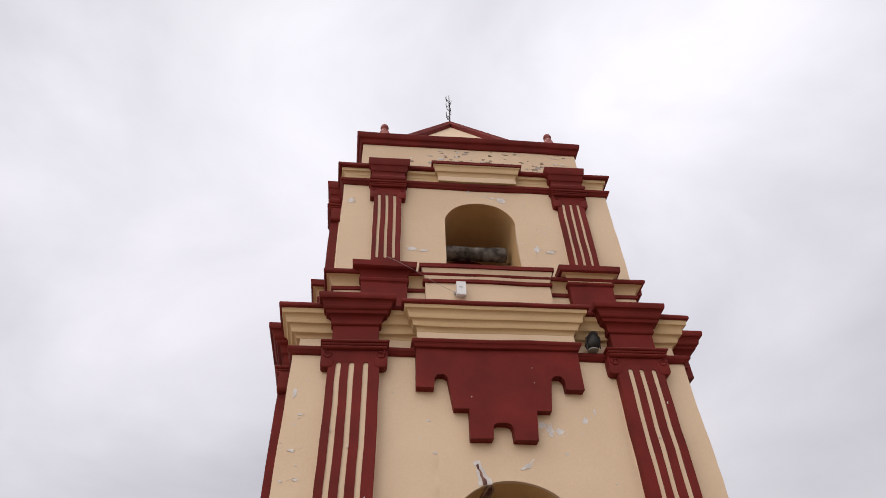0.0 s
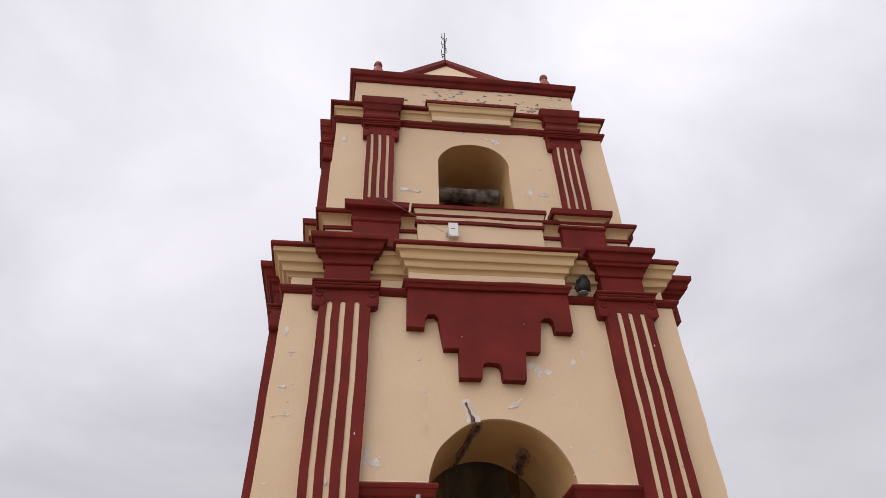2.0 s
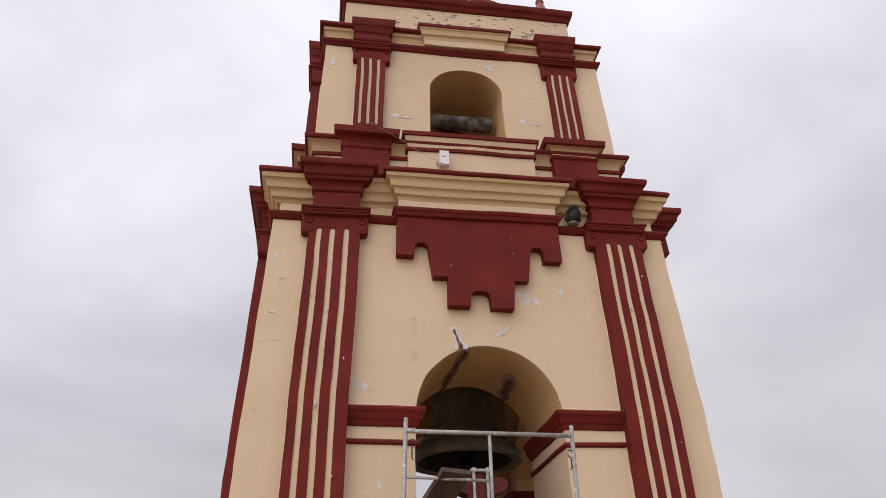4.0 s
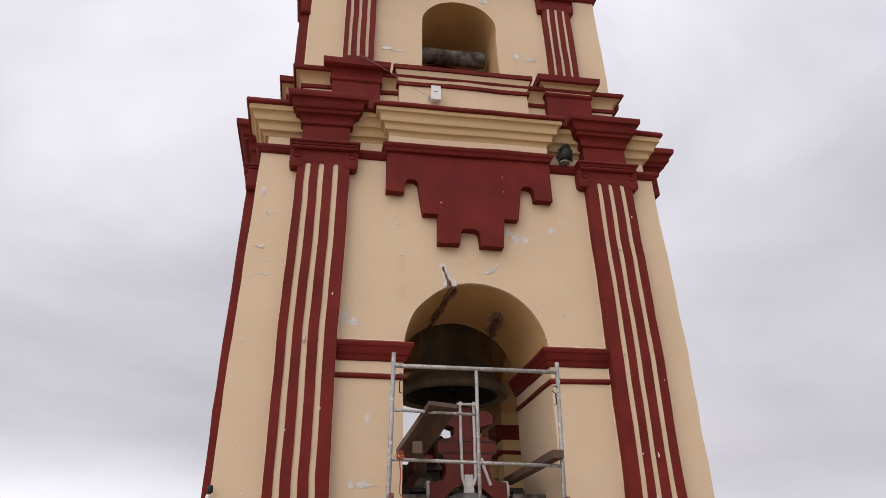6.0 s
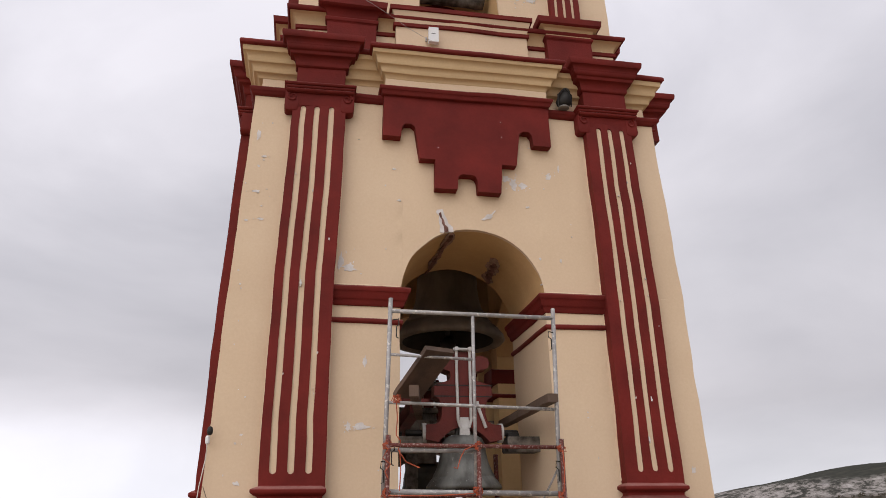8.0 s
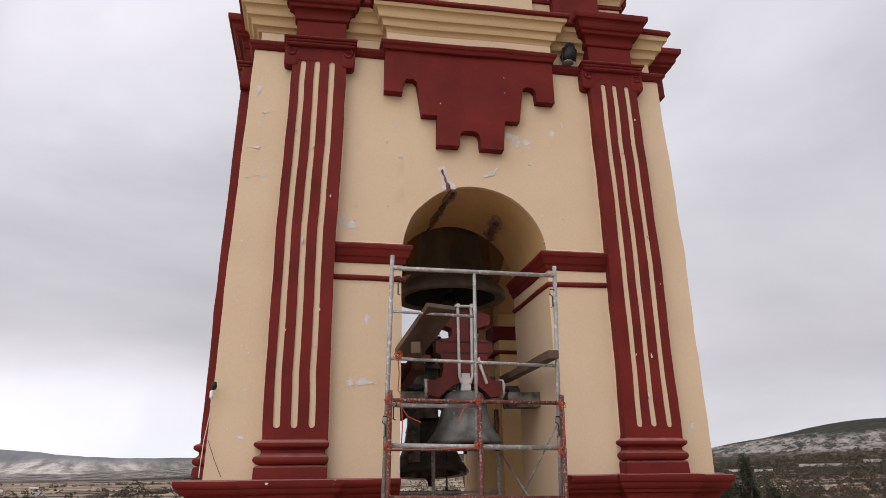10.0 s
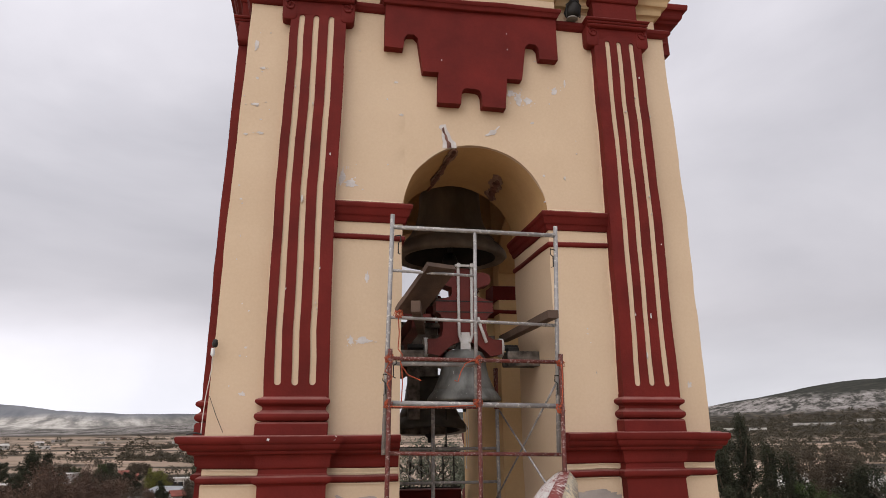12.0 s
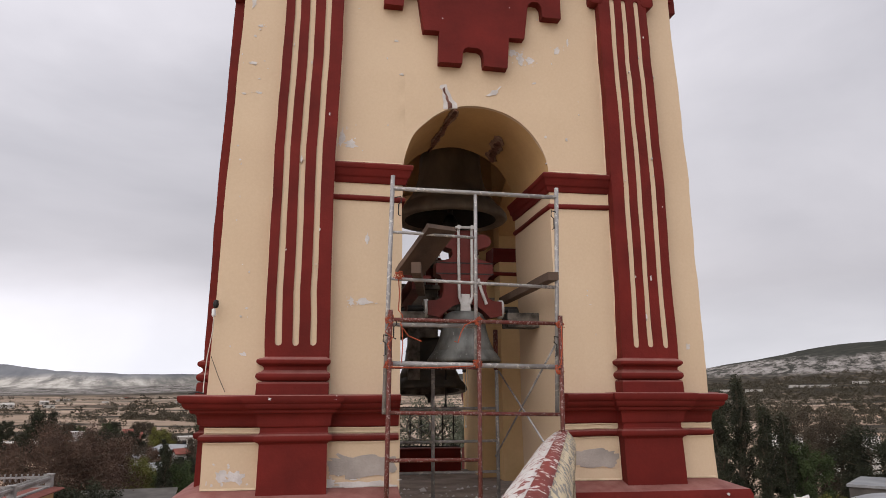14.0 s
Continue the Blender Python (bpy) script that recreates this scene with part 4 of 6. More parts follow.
def yoke(name, at, y, k, material, label, thick=0.24, slim=1.0):
    """A stepped wooden headstock over a bell; at: (x, z) of the axle."""
    x, z = at
    right = [(0.0, 0.85), (0.125, 0.85), (0.15, 0.80), (0.235, 0.815), (0.315, 0.785), (0.335, 0.73), (0.31, 0.675), (0.235, 0.655), (0.155, 0.63), (0.15, 0.57), (0.17, 0.53), (0.25, 0.51), (0.35, 0.48), (0.355, 0.36),
             (0.30, 0.33), (0.265, 0.24), (0.265, 0.16), (0.29, 0.09), (0.35, 0.06), (0.455, 0.055), (0.455, -0.10), (0.31, -0.125), (0.235, -0.06), (0.15, 0.0), (0.06, 0.03), (0.0, 0.035)]
    pts = [(x + a * k * slim, z + b * k) for a, b in right] + [(x - a * k * slim, z + b * k) for a, b in right[-2:0:-1]]
    th = thing(name, (x, y, z), label, "bell yoke", "yokes of the bells")
    bm = bmesh.new()
    prism(bm, pts, y - thick / 2, y + thick / 2)
    bevelled(bm, 0.012)
    part("headstock", bm, material, th)
    for zz in (0.36, 0.48):
        bm = bmesh.new()
        block(bm, x - 0.355 * k * slim, x + 0.355 * k * slim, y - thick / 2 - 0.006, y - thick / 2 + 0.01, [(z + zz * k - 0.008, 0), (z + zz * k + 0.004, 0)])
        part("joint", bm, IRON, th, "dark joint between the timbers")
    for s in (-0.075, 0.075):
        bm = bmesh.new()
        path_tube(bm, [(x + s * k, y - thick / 2 - 0.03, z + 0.885 * k), (x + s * k, y - thick / 2 - 0.03, z + 0.5 * k), (x + s * k * 0.95, y - thick / 2 - 0.03, z + 0.1 * k), (x + s * k * 0.6, y - thick / 2 - 0.03, z + 0.02 * k)], 0.017 * k, 8)
        part("strap", bm, WHITE_METAL, th, "pale worn metal strap")
    bm = bmesh.new()
    tube(bm, (x - 0.11 * k, y - thick / 2 - 0.03, z + 0.875 * k), (x + 0.11 * k, y - thick / 2 - 0.03, z + 0.875 * k), 0.016 * k, n=8)
    for s in (-0.075, 0.075):
        tube(bm, (x + s * k - 0.0, y - thick / 2 - 0.065, z + 0.875 * k), (x + s * k, y - thick / 2 + 0.0, z + 0.875 * k), 0.026 * k, n=6)
    part("strap_bolt", bm, WHITE_METAL, th)
    bm = bmesh.new()
    block(bm, x - 0.055 * k, x + 0.055 * k, y - thick / 2 - 0.035, y - thick / 2 + 0.02, [(z - 0.07 * k, 0), (z + 0.13 * k, -0.01)])
    part("clevis", bm, WHITE_METAL, th, "pale metal plate on the yoke")
    bm = bmesh.new()
    path_tube(bm, [(x + 0.145 * k, y - thick / 2 - 0.02, z + 0.30 * k), (x + 0.17 * k, y - thick / 2 - 0.025, z + 0.2 * k), (x + 0.235 * k, y - thick / 2 - 0.02, z + 0.02 * k)], 0.018 * k, 8)
    part("link", bm, WHITE_METAL, th, "loose pale metal link")
    for s in (-1, 1):
        bm = bmesh.new()
        tube(bm, (x + s * 0.44 * k * slim, y, z - 0.02 * k), (x + s * 0.49 * k * slim, y, z - 0.02 * k), 0.105 * k, n=20)
        part("gudgeon_plate", bm, WHITE_METAL, th, "pale round gudgeon plate")
        bm = bmesh.new()
        tube(bm, (x + s * 0.47 * k * slim, y, z - 0.02 * k), (x + s * 0.62 * k, y, z - 0.02 * k), 0.035 * k, n=12)
        part("axle", bm, IRON, th)
    return th


yoke("bell_yoke", (0.045, 12.945), -1.84, 1.0, YOKE, "red-painted wooden bell yoke with pale straps", slim=0.91)
yoke("bell_yoke", (0.215, 13.0), 1.70, 1.35, YOKE, "dark red wooden bell yoke in the rear arch")

for x0, x1 in ((0.53, 0.92), (-0.76, -0.41)):
    th = thing("bearing_block", ((x0 + x1) / 2, -1.84, 12.7), "dark oily bearing block let into the jamb", "bearing", "bearings of the swinging bell")
    bm = bmesh.new()
    block(bm, x0, x1, -1.95, -1.70, [(12.72, 0), (12.74, 0.006), (12.86, 0.006), (12.88, 0)])
    part("timber", bm, LOG, th)
    bm = bmesh.new()
    tube(bm, (x0 + 0.02, -1.84, 12.87), (x0 + 0.14, -1.84, 12.87), 0.07, n=14)
    part("bearing", bm, IRON, th, "dark iron bearing")


def beam(name, a, b, w, h, material, label, category="beam", group=""):
    a, b = Vector(a), Vector(b)
    d = (b - a).normalized()
    s = (d.cross(Vector((0, 0, 1))) if abs(d.z) < 0.95 else Vector((1, 0, 0))).normalized() * w / 2
    u = s.cross(d).normalized() * h / 2
    bm = bmesh.new()
    rings = []
    for i in range(9):
        p = a + (b - a) * i / 8 + noise.noise_vector(a * 3 + Vector((i, 0, 0))) * 0.006
        rings.append([p + s + u, p - s + u, p - s - u, p + s - u])
    loft(bm, rings)
    bevelled(bm, min(w, h) * 0.08)
    ob = part(name, bm, material)
    return tagged(ob, label, category, group)


beam("bell_beam", (-2.2, -0.25, 15.62), (2.2, -0.25, 15.62), 0.24, 0.26, LOG, "thick dark timber beam carrying the great bell", group="beams in the belfry")
beam("bell_beam", (-2.2, 0.25, 15.62), (2.2, 0.25, 15.62), 0.24, 0.26, LOG, "thick dark timber beam carrying the great bell", group="beams in the belfry")
beam("bell_beam", (-1.3, 1.18, 13.35), (1.3, 1.18, 13.35), 0.16, 0.20, LOG, "dark timber beam across the rear arch", group="beams in the belfry")
beam("bell_beam", (-1.05, -2.4, 12.72), (-1.05, 2.4, 12.72), 0.2, 0.2, LOG, "dark timber beam along the belfry wall", group="beams in the belfry")
beam("bell_beam", (-1.3, 1.3, 13.62), (1.3, 1.3, 13.62), 0.1, 0.07, LOG, "thin dark batten across the rear arch", group="beams in the belfry")
beam("bell_beam", (-1.2, 1.45, 14.02), (1.2, 1.45, 14.02), 0.12, 0.12, LOG, "dark timber rail of the rear bell frame", group="beams in the belfry")
beam("bell_beam", (-1.2, 1.40, 13.82), (0.1, 1.40, 13.80), 0.10, 0.13, LOG, "dark timber rail of the rear bell frame", group="beams in the belfry")
beam("bell_beam", (-1.2, 1.45, 13.45), (0.3, 1.45, 13.45), 0.12, 0.46, LOG, "broad dark timber of the rear bell frame", group="beams in the belfry")
beam("bell_beam", (-1.2, 1.42, 13.0), (0.3, 1.42, 13.0), 0.12, 0.30, LOG, "broad dark timber of the rear bell frame", group="beams in the belfry")
beam("bell_post", (-0.10, 1.2, 12.2), (-0.10, 1.22, 13.3), 0.17, 0.15, LOG, "dark upright timber of the rear bell frame", "beam", "beams in the belfry")
beam("bell_beam", (-0.78, -1.0, 13.2), (-0.78, 1.9, 13.1), 0.22, 0.5, LOG, "deep dark timber beside the bells", group="beams in the belfry")
beam("bell_beam", (-0.35, -1.0, 13.35), (-0.35, 1.6, 13.2), 0.14, 0.18, YOKE, "dark red timber between the bells", group="beams in the belfry")
beam("bell_beam", (-1.2, 1.62, 12.05), (0.46, 1.62, 12.05), 0.1, 0.12, LOG, "dark timber beam behind the swinging bell", group="beams in the belfry")
def log(name, a, b, r, label):
    a, b = Vector(a), Vector(b)
    bm = bmesh.new()
    rings = []
    for i in range(25):
        p = a + (b - a) * i / 24
        ring = []
        for k in range(18):
            t = 6.28319 * k / 18
            q = r * (1 + 0.26 * noise.noise(Vector((i * 0.12, math.cos(t) * 1.6, math.sin(t) * 1.6))) + 0.16 * noise.noise(Vector((i * 0.5, math.cos(t) * 5, math.sin(t) * 5))))
            ring.append(p + Vector((0, q * math.cos(t), q * math.sin(t))))
        rings.append(ring)
    loft(bm, rings)
    tagged(part(name, bm, LOG, smooth=True), label, "log", "logs in the upper opening")


log("weathered_log", (-0.62, -1.62, 18.97), (0.56, -1.58, 18.99), 0.108, "split weathered grey log lying in the upper opening")
log("weathered_log", (-0.62, -1.30, 18.78), (0.42, -1.26, 18.74), 0.15, "dark half-rotten log in the upper opening")

for x, y, z0, z1, material, label in ((0.387, 1.2, 11.79, 12.5, IRON, "thin dark clapper rod hanging beside the rear bell"), (0.236, -1.0, 11.6, 12.35, CABLE, "thin pale bell cord hanging behind the scaffold"), (0.262, -1.0, 11.75, 12.35, CABLE, "thin pale bell cord hanging behind the scaffold")):
    th = thing("bell_pull", (x, y, z0), label, "bell pull", "pulls of the bells")
    bm = bmesh.new()
    path_tube(bm, [(x, y, z1), (x + 0.006, y, (z0 + z1) / 2), (x, y, z0)], 0.011 if material is IRON else 0.004, 6)
    part("cord", bm, material, th)
    bm = bmesh.new()
    k = 1.0 if material is IRON else 0.45
    spin(bm, [(0.01 * k, 0.05 * k), (0.024 * k, 0.03 * k), (0.024 * k, -0.01 * k), (0.01 * k, -0.03 * k)], (x, y, z0 + 0.012), 10)
    part("knot", bm, material, th)

# iron grille and low red wall in the rear arch
gr = thing("grille", (0.08, 2.35, 11.1), "black wrought iron grille with a ring in the rear arch", "grille")
for z in (11.76, 11.69, 11.20, 11.14):
    bm = bmesh.new()
    block(bm, -0.81, 0.81, 2.33, 2.36, [(z, 0), (z + 0.022, 0)])
    part("rail", bm, IRON, gr)
bm = bmesh.new()
for i in range(24):
    for z in (11.705, 11.155):
        tube(bm, (-0.80 + 0.07 * i, 2.345, z), (-0.765 + 0.07 * i, 2.345, z + 0.055), 0.008, n=5)
tagged(part("twist", bm, IRON, gr), kind="stuff")
for i in range(9):
    bm = bmesh.new()
    x = -0.72 + 0.18 * i
    tube(bm, (x, 2.345, 11.15), (x, 2.345, 11.70), 0.012, n=6)
    part("bar", bm, IRON, gr)
    bm = bmesh.new()
    for s in (-1, 1):
        path_tube(bm, [(x + s * 0.012, 2.345, 11.36), (x + s * 0.06, 2.345, 11.40), (x + s * 0.065, 2.345, 11.46), (x + s * 0.03, 2.345, 11.48), (x + s * 0.012, 2.345, 11.52)], 0.008, 5)
    part("scroll", bm, IRON, gr)
bm = bmesh.new()
path_tube(bm, [(0.13 + 0.195 * math.cos(i * 6.28319 / 28), 2.30, 11.46 + 0.195 * math.sin(i * 6.28319 / 28)) for i in range(29)], 0.013, 6)
for k in range(3):
    c, d = math.cos(0.4 + k * 1.047), math.sin(0.4 + k * 1.047)
    tube(bm, (0.13 - 0.19 * c, 2.30, 11.46 - 0.19 * d), (0.13 + 0.19 * c, 2.30, 11.46 + 0.19 * d), 0.007, n=6)
part("ring", bm, WHITE_METAL, gr, "pale metal ring")
bm = bmesh.new()
block(bm, -0.81, 0.81, 2.2, 2.5, [(FLOOR_Z, 0), (11.10, 0), (11.12, 0.015), (11.135, 0)])
tagged(part("low_wall", bm, RED), "low oxide red wall under the grille", "wall", kind="structure")

# ---------------------------------------------------------------- scaffold
scaffold = thing("scaffold", (-0.1, -2.6, 10.2), "tubular steel scaffold tied with orange rope in the bell arch", "scaffold")
YF, YL, YR = -3.14, -3.19, -1.14


def pipe(name, a, b, r, material, label=""):
    bm = bmesh.new()
    tube(bm, a, b, r, n=12)
    return part(name, bm, material, scaffold, label, True)


leg_l = pipe("leg", (-0.945, YF, 11.83), (-0.885, YF, 14.03), 0.021, STEEL)
leg_r = pipe("leg", (0.655, YF, 11.80), (0.725, YF, 13.98), 0.021, STEEL)
pipe("rail", (-0.885, YF, 13.905), (0.72, YF, 13.885), 0.021, STEEL)
pipe("post", (-0.09, YF, 13.88), (-0.105, YF, 12.25), 0.017, STEEL)
pipe("rail", (-0.89, YF, 13.485), (-0.09, YF, 13.455), 0.014, STEEL)
pipe("rail", (-0.90, YF, 13.045), (0.70, YF, 12.995), 0.016, STEEL)
pipe("rail", (-0.91, YF, 12.625), (-0.10, YF, 12.615), 0.018, STEEL)
pipe("rail", (-0.93, YF, 12.275), (0.67, YF, 12.245), 0.023, STEEL)
pipe("leg", (-0.90, YL, 12.75), (-0.935, YL, 10.25), 0.021, RUST, "red rusty lower leg")
pipe("leg", (0.70, YL, 12.72), (0.665, YL, 10.25), 0.021, RUST, "red rusty lower leg")
pipe("post", (-0.085, YL, 12.66), (-0.095, YL, 10.25), 0.020, RUST, "red rusty lower post")
pipe("rail", (-0.90, YL, 12.665), (0.69, YL, 12.645), 0.018, RUST, "red rusty rail with worn paint")
pipe("rail", (-0.91, YL, 12.235), (-0.09, YL, 12.23), 0.010, RUST)
pipe("rail", (-0.92, YL, 11.845), (0.66, YL, 11.815), 0.017, RUST, "red rusty rail with worn paint")
pipe("rail", (-0.93, YL, 11.44), (-0.09, YL, 11.43), 0.017, RUST, "red rusty rail with worn paint")
for x, z0, z1 in ((0.59, 10.78, 12.30), (-0.185, 10.78, 12.30), (-0.72, 10.78, 12.30)):
    pipe("rear_leg", (x, YR, z0), (x, YR, z1), 0.022, STEEL)
pipe("rear_leg", (0.585, YR, 12.28), (0.585, YR, 12.76), 0.028, RUST)
for z in (11.83, 11.455, 11.107):
    pipe("rear_rail", (-0.72, YR, z), (0.59, YR, z), 0.016, STEEL)
pipe("brace", (0.70, YF + 0.04, 12.50), (0.56, YR, 11.28), 0.010, STEEL)
pipe("brace", (0.62, YR, 12.26), (0.60, YF + 0.04, 11.46), 0.010, STEEL)
for x, z, s in ((-0.865, 13.74, 1), (0.70, 13.66, -1), (-0.91, 12.45, -1), (0.685, 12.45, -1), (-0.90, 12.60, 1)):
    bm = bmesh.new()
    path_tube(bm, [(x, YF - 0.03, z + 0.07), (x + 0.05 * s, YF - 0.05, z + 0.075), (x + 0.055 * s, YF - 0.05, z + 0.02), (x + 0.03 * s, YF - 0.05, z), (x + 0.03 * s, YF - 0.05, z - 0.10), (x + 0.05 * s, YF - 0.05, z - 0.11)], 0.006, 6)
    part("lock_pin", bm, IRON, scaffold, "dark bent locking pin")
random.seed(8)
for x, z in ((-0.90, 12.66), (0.69, 12.64), (-0.09, 12.65), (-0.92, 12.26), (0.67, 12.22), (-0.10, 12.27), (-0.83, 13.06)):
    bm = bmesh.new()
    pts = []
    for i in range(34):
        a = i * 1.3
        pts.append((x + 0.036 * math.cos(a) + random.uniform(-0.02, 0.02), YL + 0.02 - 0.045 * abs(math.sin(a * 0.5)), z + 0.030 * math.sin(a) + random.uniform(-0.02, 0.02)))
    path_tube(bm, pts, 0.0045, 5)
    part("rope_tie", bm, ROPE, scaffold, "orange rope lashing")
for pts in ([(-0.83, YL, 13.03), (-0.82, YL, 12.9), (-0.83, YL, 12.75), (-0.79, YL, 12.70), (-0.81, YL, 12.62), (-0.74, YL, 12.52), (-0.62, YL, 12.47)],
            [(-0.13, YL - 0.03, 12.66), (-0.22, YL - 0.03, 12.62), (-0.26, YL - 0.03, 12.55), (-0.29, YL - 0.04, 12.46), (-0.32, YL - 0.03, 12.47)],
            [(-0.91, YL - 0.03, 12.62), (-0.95, YL - 0.03, 12.55), (-0.88, YL - 0.03, 12.50), (-0.93, YL - 0.03, 12.44), (-0.90, YL - 0.03, 12.38)],
            [(-0.80, YL - 0.02, 12.62), (-0.79, YL - 0.02, 12.45), (-0.80, YL - 0.02, 12.28)],
            [(-0.90, YL - 0.02, 12.24), (-0.5, YL - 0.03, 12.235), (-0.15, YL - 0.03, 12.25), (-0.10, YL - 0.04, 12.30)],
            [(0.695, YL - 0.03, 12.62), (0.70, YL - 0.03, 12.45), (0.68, YL - 0.03, 12.26)]):
    bm = bmesh.new()
    path_tube(bm, pts, 0.005, 6)
    part("rope_end", bm, ROPE, scaffold, "loose orange rope")

beam("scaffold_timber", (0.62, -3.27, 13.085), (0.66, -1.25, 13.10), 0.10, 0.075, PLANK, "brown square timber lying on the scaffold", "timber", "timbers on the scaffold")
beam("scaffold_timber", (-0.68, -3.27, 13.13), (-0.33, -1.2, 13.20), 0.085, 0.10, PLANK, "brown square timber lying on the scaffold", "timber", "timbers on the scaffold")
beam("scaffold_timber", (-0.70, -2.1, 13.23), (-0.36, -2.1, 13.22), 0.05, 0.05, YOKE, "short dark red batten behind the scaffold", "timber", "timbers on the scaffold")
beam("plank", (-0.42, -3.17, 13.535), (-0.66, -2.60, 13.19), 0.31, 0.05, PLANK, "broad brown plank leaning down into the belfry", "plank")

# ---------------------------------------------------------------- small things on the tower
box = thing("antenna_box", (-0.287, -2.30, 17.8), "small pale grey plastic antenna box on the wall", "box")
bm = bmesh.new()
block(bm, -0.35, -0.225, -2.30, -2.235, [(17.68, -0.006), (17.685, 0), (17.90, 0), (17.905, -0.006)], size=0.2)
bevelled(bm, 0.008)
part("case", bm, PLASTIC, box)
bm = bmesh.new()
block(bm, -0.32, -0.265, -2.303, -2.29, [(17.80, 0), (17.808, 0)])
part("mark", bm, MARK, box, "dark line of print")
bm = bmesh.new()
tube(bm, (-0.37, -2.22, 17.73), (-0.37, -2.22, 17.79), 0.012, n=8)
part("bracket", bm, STEEL, box)
bm = bmesh.new()
path_tube(bm, [(-1.30, -2.44, 18.17), (-1.1, -2.42, 18.08), (-0.85, -2.38, 17.95), (-0.6, -2.32, 17.82), (-0.37, -2.30, 17.71), (-0.31, -2.30, 17.69)], 0.0026, 5)
tagged(part("signal_cable", bm, STEEL), "thin grey cable hanging from the upper storey", "cable")

lampw = thing("wall_lamp", (-2.50, -2.58, 12.84), "small black lamp with a pale cable on the tower corner", "lamp")
bm = bmesh.new()
spin(bm, [(0.009, 0.038), (0.022, 0.03), (0.028, -0.008), (0.022, -0.032), (0.009, -0.04)], (-2.50, -2.60, 12.85), 12)
part("head", bm, IRON, lampw, "", True)
bm = bmesh.new()
spin(bm, [(0.012, 0.035), (0.02, 0.02), (0.02, -0.03), (0.008, -0.045)], (-2.515, -2.60, 12.77), 10)
part("holder", bm, PLASTIC, lampw)
bm = bmesh.new()
path_tube(bm, [(-2.515, -2.60, 12.73), (-2.52, -2.575, 12.6), (-2.555, -2.575, 12.35), (-2.57, -2.58, 12.12), (-2.57, -2.60, 12.02)], 0.0048, 6)
part("cable", bm, CABLE, lampw, "pale cable")
bm = bmesh.new()
path_tube(bm, [(-2.52, -2.575, 12.36), (-2.45, -2.565, 12.18), (-2.38, -2.565, 12.03)], 0.0028, 5)
part("wire", bm, DARK_CABLE, lampw)
bm = bmesh.new()
path_tube(bm, [(-2.56, -2.62, 12.018), (-2.61, -2.66, 12.03), (-2.66, -2.65, 12.022), (-2.69, -2.62, 12.018)], 0.008, 6)
part("cable_end", bm, DARK_CABLE, lampw)

GREY_FOOT = surface("dirty_mortar", (0.22, 0.21, 0.20), (0.12, 0.11, 0.10), 0.9, 8, 40, 0.5)
flood = thing("floodlight", (1.28, -2.49, 16.72), "old black floodlight standing on the cornice ledge", "lamp")
bm = bmesh.new()
spin(bm, [(0.015, 0.285), (0.045, 0.275), (0.066, 0.235), (0.062, 0.215), (0.080, 0.19), (0.090, 0.10), (0.082, 0.05), (0.05, 0.035)], (1.295, -2.50, 16.72), 16)
for v in bm.verts:
    v.co.x += 0.16 * (v.co.z - 16.86) + 0.022 * noise.noise(v.co * 14)
    v.co.z += 0.012 * noise.noise(v.co * 9)
part("shell", bm, IRON, flood, "", True)
bm = bmesh.new()
spin(bm, [(0.04, 0.0), (0.07, 0.004), (0.06, 0.025), (0.03, 0.045)], (1.275, -2.51, 16.715), 9)
part("foot", bm, GREY_FOOT, flood, "grey mortar foot")
bm = bmesh.new()
path_tube(bm, [(1.20, -2.53, 16.73), (1.195, -2.56, 16.88), (1.28, -2.59, 16.95), (1.37, -2.56, 16.88), (1.365, -2.53, 16.74)], 0.009, 6)
part("yoke_bracket", bm, IRON, flood)

# crumbs of plaster on the belfry floor
random.seed(31)
dv, df = [], []
for k in range(150):
    x, y, s = random.uniform(-0.7, 0.85), -2.45 + 2.6 * random.random() ** 1.6, random.uniform(0.008, 0.03) * (2.0 if random.random() < 0.08 else 1)
    o = len(dv)
    for dx, dy, dz in ((-1, -0.8, 0), (1, -0.9, 0), (0.8, 1, 0), (-0.9, 0.8, 0), (0.1, 0.0, 0.9)):
        dv.append((x + s * dx * random.uniform(0.6, 1.2), y + s * dy * random.uniform(0.6, 1.2), FLOOR_Z + 0.031 + s * dz))
    df += [(o, o + 1, o + 4), (o + 1, o + 2, o + 4), (o + 2, o + 3, o + 4), (o + 3, o, o + 4)]
me = bpy.data.meshes.new("plaster_crumbs")
me.from_pydata(dv, [], df)
me.materials.append(PEEL)
tagged(new("plaster_crumbs", me), "white plaster crumbs strewn over the belfry floor", "debris", kind="stuff")

# ---------------------------------------------------------------- the church roof in front of the tower
# Out of view; its ochre is chosen to bounce warm light upwards.
bm = bmesh.new()
block(bm, -9, 9, -22, -2.9, [(9.6, 0), (10.25, 0)], size=1.5)
tagged(part("church_roof", bm, ROOF_SLAB), "flat church roof out of view, tinted ochre to bounce warm light", "roof", kind="structure")
bm = bmesh.new()
block(bm, -8.6, 8.6, -21.6, -2.95, [(-0.3, 0), (9.6, 0)], size=3.0)
tagged(part("church_wall", bm, CREAM), "cream rendered church walls under the roof", "wall", kind="structure")
cw = thing("parapet", (0.0, -5, 10.25), "low parapet with peeling red and white coping before the tower", "parapet")
a, b = Vector((-1.01, -7.6, 0)), Vector((0.765, -2.86, 0))
d = (b - a).normalized()
sd = Vector((d.y, -d.x, 0))
bm = bmesh.new()
